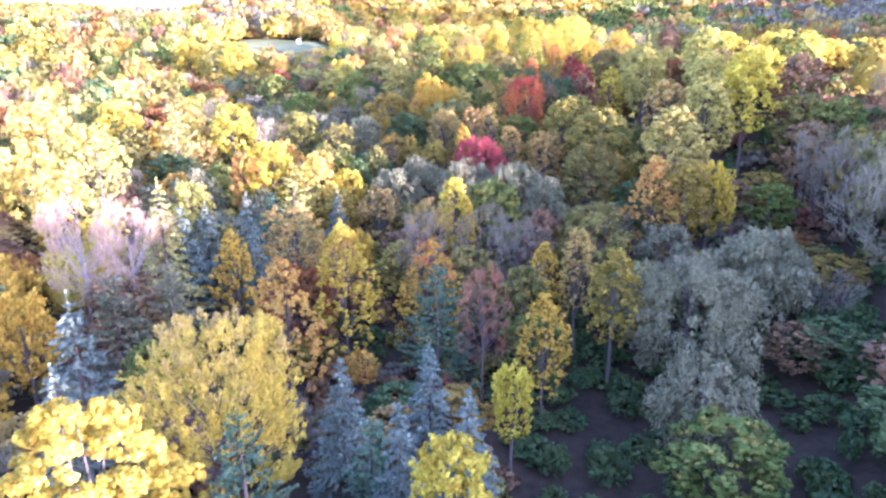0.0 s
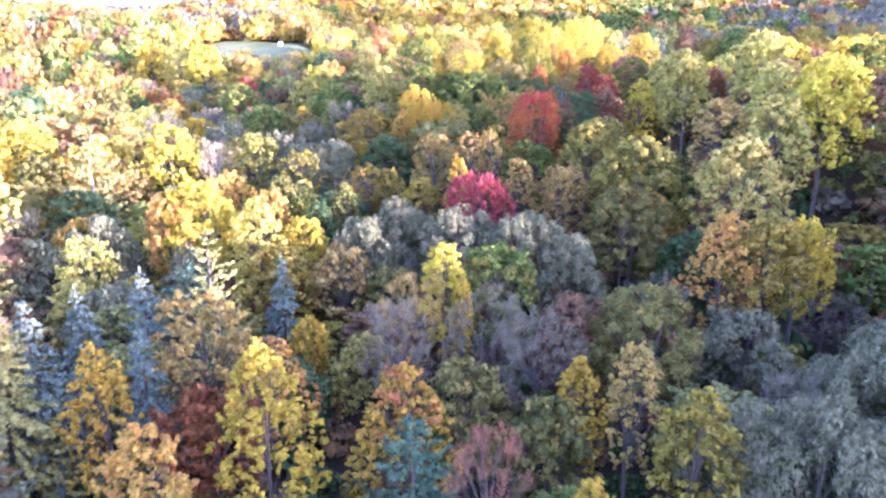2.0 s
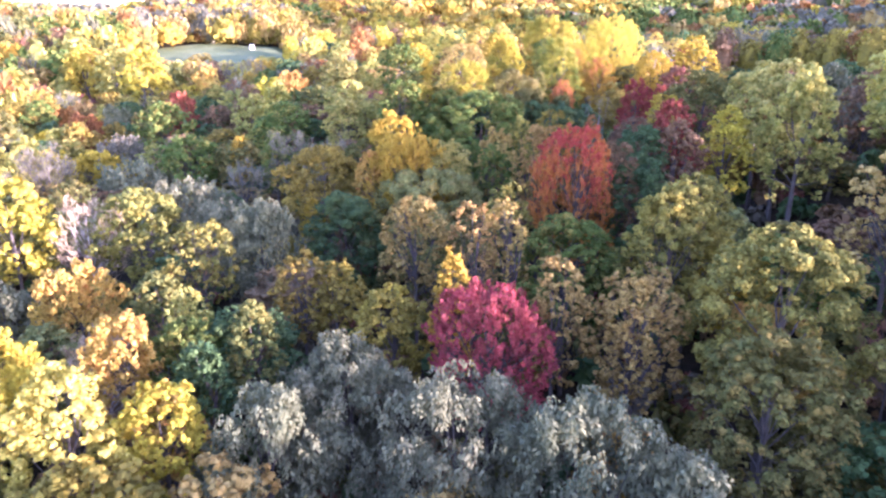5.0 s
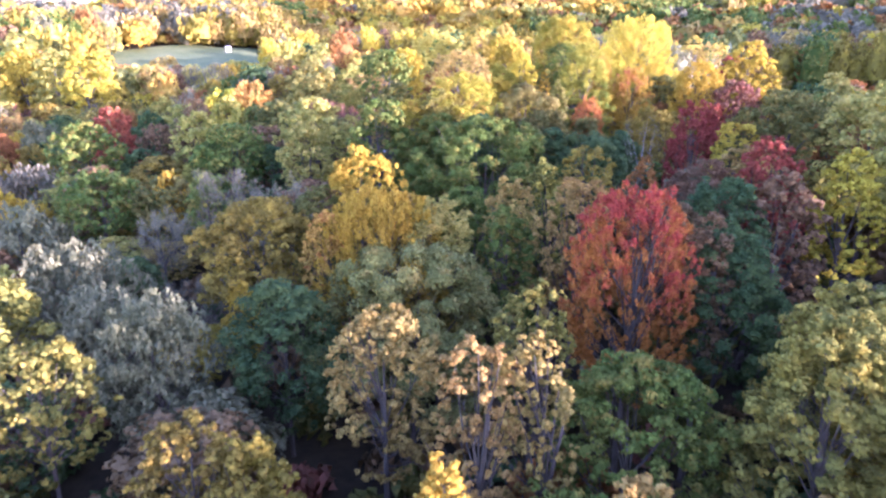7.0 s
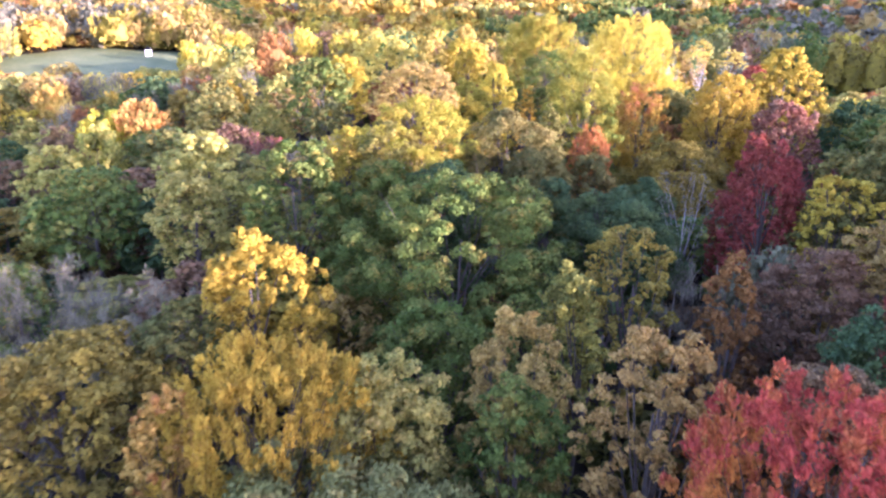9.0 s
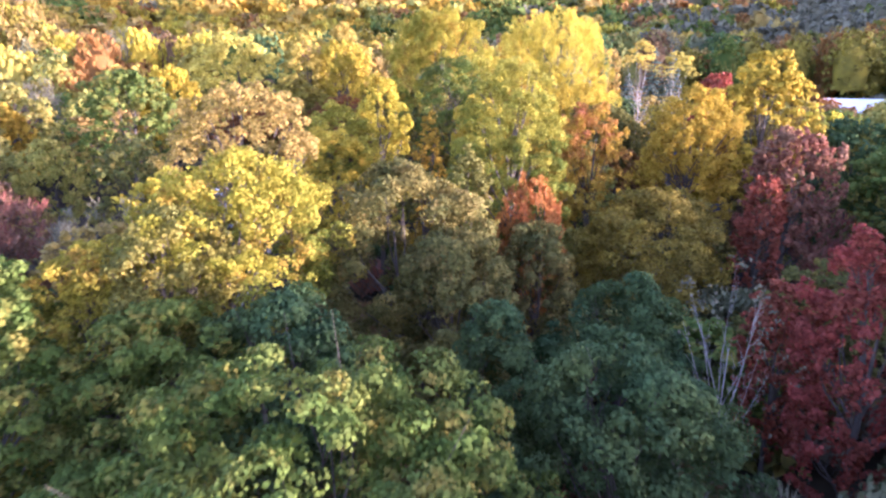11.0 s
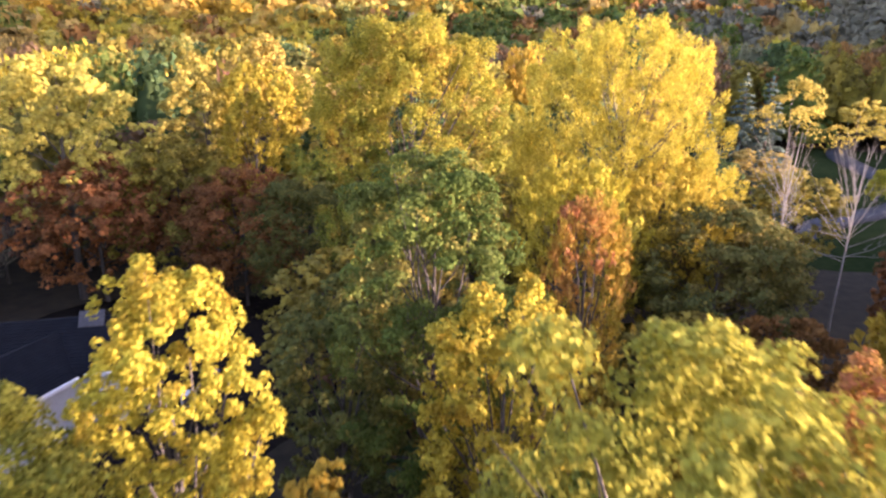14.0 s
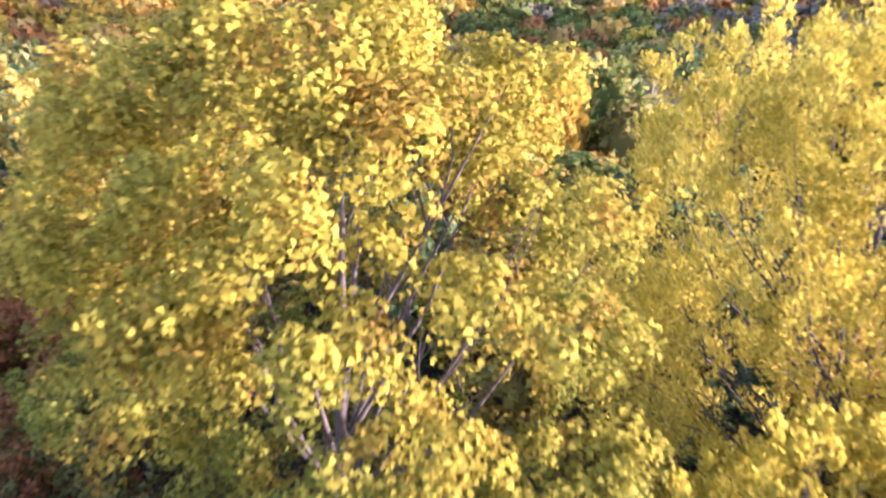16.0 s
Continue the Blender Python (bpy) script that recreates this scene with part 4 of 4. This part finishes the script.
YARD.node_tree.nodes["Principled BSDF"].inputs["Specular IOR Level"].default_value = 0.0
patch("yard", 13, 234, 16, 13, YARD, "leaf-strewn yard behind the house, its shade painted in", 0.08)
ribbon("lane", [(62, 244), (79, 253), (93, 258), (102, 266), (106, 276), (112, 289), (126, 300)], 3.2, ASPHALT, "grey asphalt lane curving round a lawn", "road", 0.5)
ribbon("driveway", [(-14, 192), (-7, 202), (-2, 210), (1.0, 216), (2.2, 220.5)], 6.4, rough("dark_asphalt", (0.035, 0.035, 0.04), (0.065, 0.065, 0.07), 0.5, bump=0.15), "dark asphalt driveway beside the house", "driveway", 0.12)
ribbon("kerb", [(4.4, 205), (5.4, 209.6), (6.4, 213.2), (7.0, 217)], 0.7, CONCRETE, "pale concrete edging along the driveway", "kerb", 0.3)
ribbon("garden_path", [(-8, 210), (-5.4, 215.5), (-3.4, 220), (-1.9, 223.4)], 0.9, CONCRETE, "pale concrete path beside the drive", "path", 0.26)


def fallen_leaves():
    """Leaves that lie scattered over the yard and the drive."""
    rng = np.random.default_rng(31)
    n = 1000
    x, y = rng.uniform(-12, 28, n), rng.uniform(198, 246, n)
    p = np.stack([x, y, ground(x, y) + 0.24], 1)
    v, f = leaves(rng, p, unit(np.array([0, 0, 1.0]) + 0.25 * rng.normal(size=(n, 3))), 0.12)
    me = mesh("fallen_leaves", v, f)
    me.materials.append(leaf("fallen_brown_leaves", (0.10, 0.065, 0.035), (0.06, 0.042, 0.026)))
    tagged(new("fallen_leaves", me), "brown fallen leaves scattered over yard and drive", "leaves", kind="stuff")


fallen_leaves()


# ---- houses ----
SIDING = rough("grey_siding", (0.46, 0.47, 0.49), (0.56, 0.57, 0.58), 0.8, bump=0.05)
# shingles taken down to near black: the shade over the roof is coloured in
SHINGLE = rough("shade_darkened_slate_shingles", (0.006, 0.007, 0.010), (0.012, 0.014, 0.018), 1.2, 0.95, bump=0.35)
TRIM = rough("white_trim", (0.70, 0.71, 0.72), (0.80, 0.80, 0.80), 1.0, bump=0.02)
DARK = rough("dark_door_paint", (0.05, 0.045, 0.045), (0.08, 0.07, 0.07), 2.0, bump=0.1)
GLASS, gn, gl, gp = shader("window_glass")
gp.inputs["Base Color"].default_value, gp.inputs["Roughness"].default_value, gp.inputs["Metallic"].default_value = (0.05, 0.06, 0.07, 1), 0.08, 0.0


def box(bm, x0, y0, z0, x1, y1, z1, bevel=0.0):
    made = bmesh.ops.create_cube(bm, size=1.0)["verts"]
    bmesh.ops.scale(bm, vec=(x1 - x0, y1 - y0, z1 - z0), verts=made)
    bmesh.ops.translate(bm, vec=((x0 + x1) / 2, (y0 + y1) / 2, (z0 + z1) / 2), verts=made)
    if bevel:
        edges = list({e for v in made for e in v.link_edges})
        bmesh.ops.bevel(bm, geom=edges, offset=bevel, segments=1, affect="EDGES")


def part(name, bm, material, parent, label=""):
    me = bpy.data.meshes.new(name)
    bm.to_mesh(me)
    bm.free()
    me.materials.append(material)
    o = new(name, me)
    o.parent = parent
    return tagged(o, label)


def hip(bm, x0, y0, x1, y1, z, rise, over, thick=0.22):
    """A hipped roof over a rectangle, its eaves over past the walls."""
    x0, y0, x1, y1 = x0 - over, y0 - over, x1 + over, y1 + over
    h = min(x1 - x0, y1 - y0) / 2
    if x1 - x0 > y1 - y0:
        a, b = (x0 + h, (y0 + y1) / 2), (x1 - h, (y0 + y1) / 2)
    else:
        a, b = ((x0 + x1) / 2, y0 + h), ((x0 + x1) / 2, y1 - h)
    low = [bm.verts.new(q) for q in ((x0, y0, z - thick), (x1, y0, z - thick), (x1, y1, z - thick), (x0, y1, z - thick))]
    up = [bm.verts.new(q) for q in ((x0, y0, z), (x1, y0, z), (x1, y1, z), (x0, y1, z))]
    r = [bm.verts.new((*a, z + rise)), bm.verts.new((*b, z + rise))]
    bm.faces.new(low[::-1])
    for i in range(4):
        bm.faces.new((low[i], low[(i + 1) % 4], up[(i + 1) % 4], up[i]))
    if x1 - x0 > y1 - y0:
        for q in ((up[0], up[1], r[1], r[0]), (up[1], up[2], r[1]), (up[2], up[3], r[0], r[1]), (up[3], up[0], r[0])):
            bm.faces.new(q)
    else:
        for q in ((up[0], up[1], r[0]), (up[1], up[2], r[1], r[0]), (up[2], up[3], r[1]), (up[3], up[0], r[0], r[1])):
            bm.faces.new(q)


def gable(bm, x0, y0, x1, y1, z, rise, thick=0.22):
    """A gable roof with its ridge along x."""
    m = (y0 + y1) / 2
    rings = []
    for x in (x0, x1):
        rings.append([bm.verts.new(q) for q in ((x, y0, z), (x, m, z + rise), (x, y1, z), (x, y1, z - thick), (x, m, z + rise - thick), (x, y0, z - thick))])
    for i in range(6):
        j = (i + 1) % 6
        bm.faces.new((rings[0][i], rings[0][j], rings[1][j], rings[1][i]))
    for r in rings:
        bm.faces.new((r[0], r[1], r[4], r[5]))
        bm.faces.new((r[1], r[2], r[3], r[4]))


def window(parent, x, y, z, w, h):
    bm = bmesh.new()
    box(bm, x - w / 2, y - 0.08, z, x + w / 2, y + 0.05, z + h, 0.02)
    f = part("window", bm, TRIM, parent, "white framed window")
    for k in (0, 1):
        bm = bmesh.new()
        box(bm, x - w / 2 + 0.07, y - 0.095, z + 0.07 + k * h / 2, x + w / 2 - 0.07, y - 0.075, z + (k + 1) * h / 2 - 0.05)
        part("pane", bm, GLASS, f)


def house():
    """A low hip-roofed house with a wing set askew; its own x runs along the front to the right-hand eave corner at 0, 0."""
    ob = new("house")
    tagged(ob, "low pale-sided house under a dark hipped shingle roof", "house")
    ob.location = (12.9, 226.5, 24.0)
    askew = Matrix.Translation((-4.2, 0.0, 0.0)) @ Matrix.Rotation(radians(-124.8), 4, "Z")

    def turned(bm):
        bmesh.ops.transform(bm, matrix=askew, verts=bm.verts)
        return bm
    bm = bmesh.new()
    rim = ((-11.6, 0.45), (-0.75, 0.45), (-4.7, 7.6), (-11.6, 7.6))
    low, top = [[bm.verts.new((*q, h)) for q in rim] for h in (-1.5, 3.2)]
    bm.faces.new(low[::-1])
    bm.faces.new(top)
    for i in range(4):
        bm.faces.new((low[i], low[(i + 1) % 4], top[(i + 1) % 4], top[i]))
    part("wall", bm, SIDING, ob, "pale grey clapboard walls")
    bm = bmesh.new()
    box(bm, -1.5, -5.6, -1.8, 8.1, -0.42, 3.05)
    part("wall", turned(bm), SIDING, ob, "pale grey clapboard walls of the wing")
    for k in range(16):
        bm = bmesh.new()
        box(bm, -4.1, 0.425, 0.05 + k * 0.19, -0.78, 0.446, 0.225 + k * 0.19)
        part("clapboard", bm, SIDING, ob)
        bm = bmesh.new()
        box(bm, 0.3, -0.416, 0.02 + k * 0.185, 8.1, -0.395, 0.19 + k * 0.185)
        part("clapboard", turned(bm), SIDING, ob)
    bm = bmesh.new()
    rim = ((-12.0, 0.0), (0.0, 0.0), (-4.3, 8.0), (-12.0, 8.0))
    low, top = [[bm.verts.new((*q, h)) for q in rim] for h in (3.18, 3.4)]
    a, b = bm.verts.new((-8.6, 4.0, 4.9)), bm.verts.new((-3.2, 4.0, 4.9))
    bm.faces.new(low[::-1])
    for i in range(4):
        bm.faces.new((low[i], low[(i + 1) % 4], top[(i + 1) % 4], top[i]))
    for q in ((top[0], top[1], b, a), (top[1], top[2], b), (top[2], top[3], a, b), (top[3], top[0], a)):
        bm.faces.new(q)
    roof = part("roof", bm, SHINGLE, ob, "slate-grey hipped shingle roof, darkened for its shade")
    bm = bmesh.new()
    gable(bm, -3.5, -6.0, 8.5, 0.0, 3.3, 1.25)
    wing = part("roof", turned(bm), SHINGLE, ob, "slate-grey gable roof of the wing, darkened for its shade")
    for k in range(16):
        f = (k + 0.5) / 16
        bm = bmesh.new()
        box(bm, -12.0 + 3.4 * f + 0.1, 4.0 * f - 0.02, 3.405 + 1.5 * f, -3.2 * f - 0.1, 4.0 * f + 0.02, 3.425 + 1.5 * f)
        part("shingle_course", bm, SHINGLE, roof)
        bm = bmesh.new()
        box(bm, -1.5, -3.0 * f - 0.02, 3.305 + 1.25 * f, 8.45, -3.0 * f + 0.02, 3.325 + 1.25 * f)
        part("shingle_course", turned(bm), SHINGLE, wing)
    bm = bmesh.new()
    box(bm, -4.0, -0.07, 3.16, 0.06, 0.02, 3.38, 0.02)
    part("gutter", bm, TRIM, ob, "white front gutter")
    bm = bmesh.new()
    box(bm, 0.1, -0.02, 3.06, 8.55, 0.09, 3.28, 0.02)
    part("gutter", turned(bm), TRIM, ob, "white gutter of the wing")
    bm = bmesh.new()
    box(bm, 8.12, -5.2, 0.0, 8.2, -0.9, 2.3, 0.02)
    part("garage_door", turned(bm), DARK, ob, "dark panelled garage door")
    bm = bmesh.new()
    gable(bm, 8.2, -6.1, 8.66, 0.1, 3.36, 1.28, 0.3)
    part("rake_trim", turned(bm), TRIM, ob, "white boards along the gable's edge")
    bm = bmesh.new()
    gable(bm, -4.8, 3.2, -3.5, 4.8, 4.62, 0.62, 0.10)
    part("roof_vent", bm, ASPHALT, ob, "small grey gable at the ridge's end")
    bm = bmesh.new()
    box(bm, -2.2, 0.36, 0.0, -1.3, 0.47, 2.05, 0.02)
    door = part("door", bm, DARK, ob, "dark panelled door")
    bm = bmesh.new()
    box(bm, -1.45, 0.30, 0.95, -1.38, 0.37, 1.08, 0.01)
    part("door_knob", bm, TRIM, door)
    window(ob, -3.2, 0.42, 0.9, 1.0, 1.3)


def barrel(x, y):
    """A ribbed plastic rain barrel."""
    ob = new("rain_barrel")
    tagged(ob, "small dark blue plastic rain barrel in the yard", "barrel")
    ob.location = (x, y, float(ground(x, y)))
    blue = rough("blue_plastic", (0.03, 0.05, 0.14), (0.05, 0.08, 0.20), 2.0, 0.45, bump=0.05)
    bm = bmesh.new()
    a = np.arange(14) * 2 * math.pi / 14
    rings = [[bm.verts.new((r * math.cos(t), r * math.sin(t), h)) for t in a] for h, r in ((-0.1, 0.27), (0.25, 0.30), (0.28, 0.32), (0.31, 0.30), (0.6, 0.30), (0.63, 0.32), (0.66, 0.30), (0.9, 0.27))]
    for lo, hi in zip(rings, rings[1:]):
        for i in range(14):
            bm.faces.new((lo[i], lo[(i + 1) % 14], hi[(i + 1) % 14], hi[i]))
    part("body", bm, blue, ob)
    bm = bmesh.new()
    bmesh.ops.create_cone(bm, cap_ends=True, segments=14, radius1=0.29, radius2=0.27, depth=0.06)
    bmesh.ops.translate(bm, vec=(0, 0, 0.93), verts=bm.verts)
    part("lid", bm, blue, ob, "blue lid")


def heat_pump():
    ac = new("heat_pump")
    tagged(ac, "small white heat pump box beside the house wall", "heat pump")
    ac.location = (13.6, 227.8, float(ground(13.6, 227.8)))
    bm = bmesh.new()
    box(bm, -0.4, -0.3, -0.1, 0.4, 0.3, 0.8, 0.04)
    part("case", bm, TRIM, ac)
    bm = bmesh.new()
    box(bm, -0.3, -0.325, 0.1, 0.3, -0.30, 0.7, 0.01)
    part("grille", bm, DARK, ac)


house()
heat_pump()
barrel(14.9, 229.9)


def shed(x, y):
    ob = new("shed")
    tagged(ob, "small white shed at the far edge of the meadow", "shed")
    ob.location, ob.rotation_euler = (x, y, float(ground(x, y))), (0, 0, radians(12))
    bm = bmesh.new()
    box(bm, -0.9, -0.9, -0.5, 0.9, 0.9, 2.3, 0.03)
    part("wall", bm, TRIM, ob, "white boarded walls")
    bm = bmesh.new()
    hip(bm, -0.9, -0.9, 0.9, 0.9, 2.45, 0.7, 0.2)
    part("roof", bm, SHINGLE, ob, "grey shingle roof")


shed(-74.2, 376)


def lodge(x, y, turn):
    """A small house past the lawn, under a pale metal roof."""
    ob = new("lodge")
    tagged(ob, "small house under a pale bluish metal roof past the lawn", "house")
    ob.location, ob.rotation_euler = (x, y, float(ground(x, y))), (0, 0, radians(turn))
    bm = bmesh.new()
    box(bm, -6, -3.6, -1.5, 6, 3.6, 2.7, 0.03)
    part("wall", bm, SIDING, ob, "pale grey boarded walls")
    bm = bmesh.new()
    gable(bm, -6.5, -4.3, 6.5, 4.3, 2.75, 2.1)
    part("roof", bm, TRIM, ob, "pale bluish metal roof")
    for k in (-4, -1.3, 4):
        window(ob, k, -3.62, 0.9, 1.1, 1.2)
    bm = bmesh.new()
    box(bm, 0.9, -3.7, 0.0, 1.85, -3.58, 2.05, 0.02)
    part("door", bm, DARK, ob, "dark door")


lodge(122.6, 273, -20)
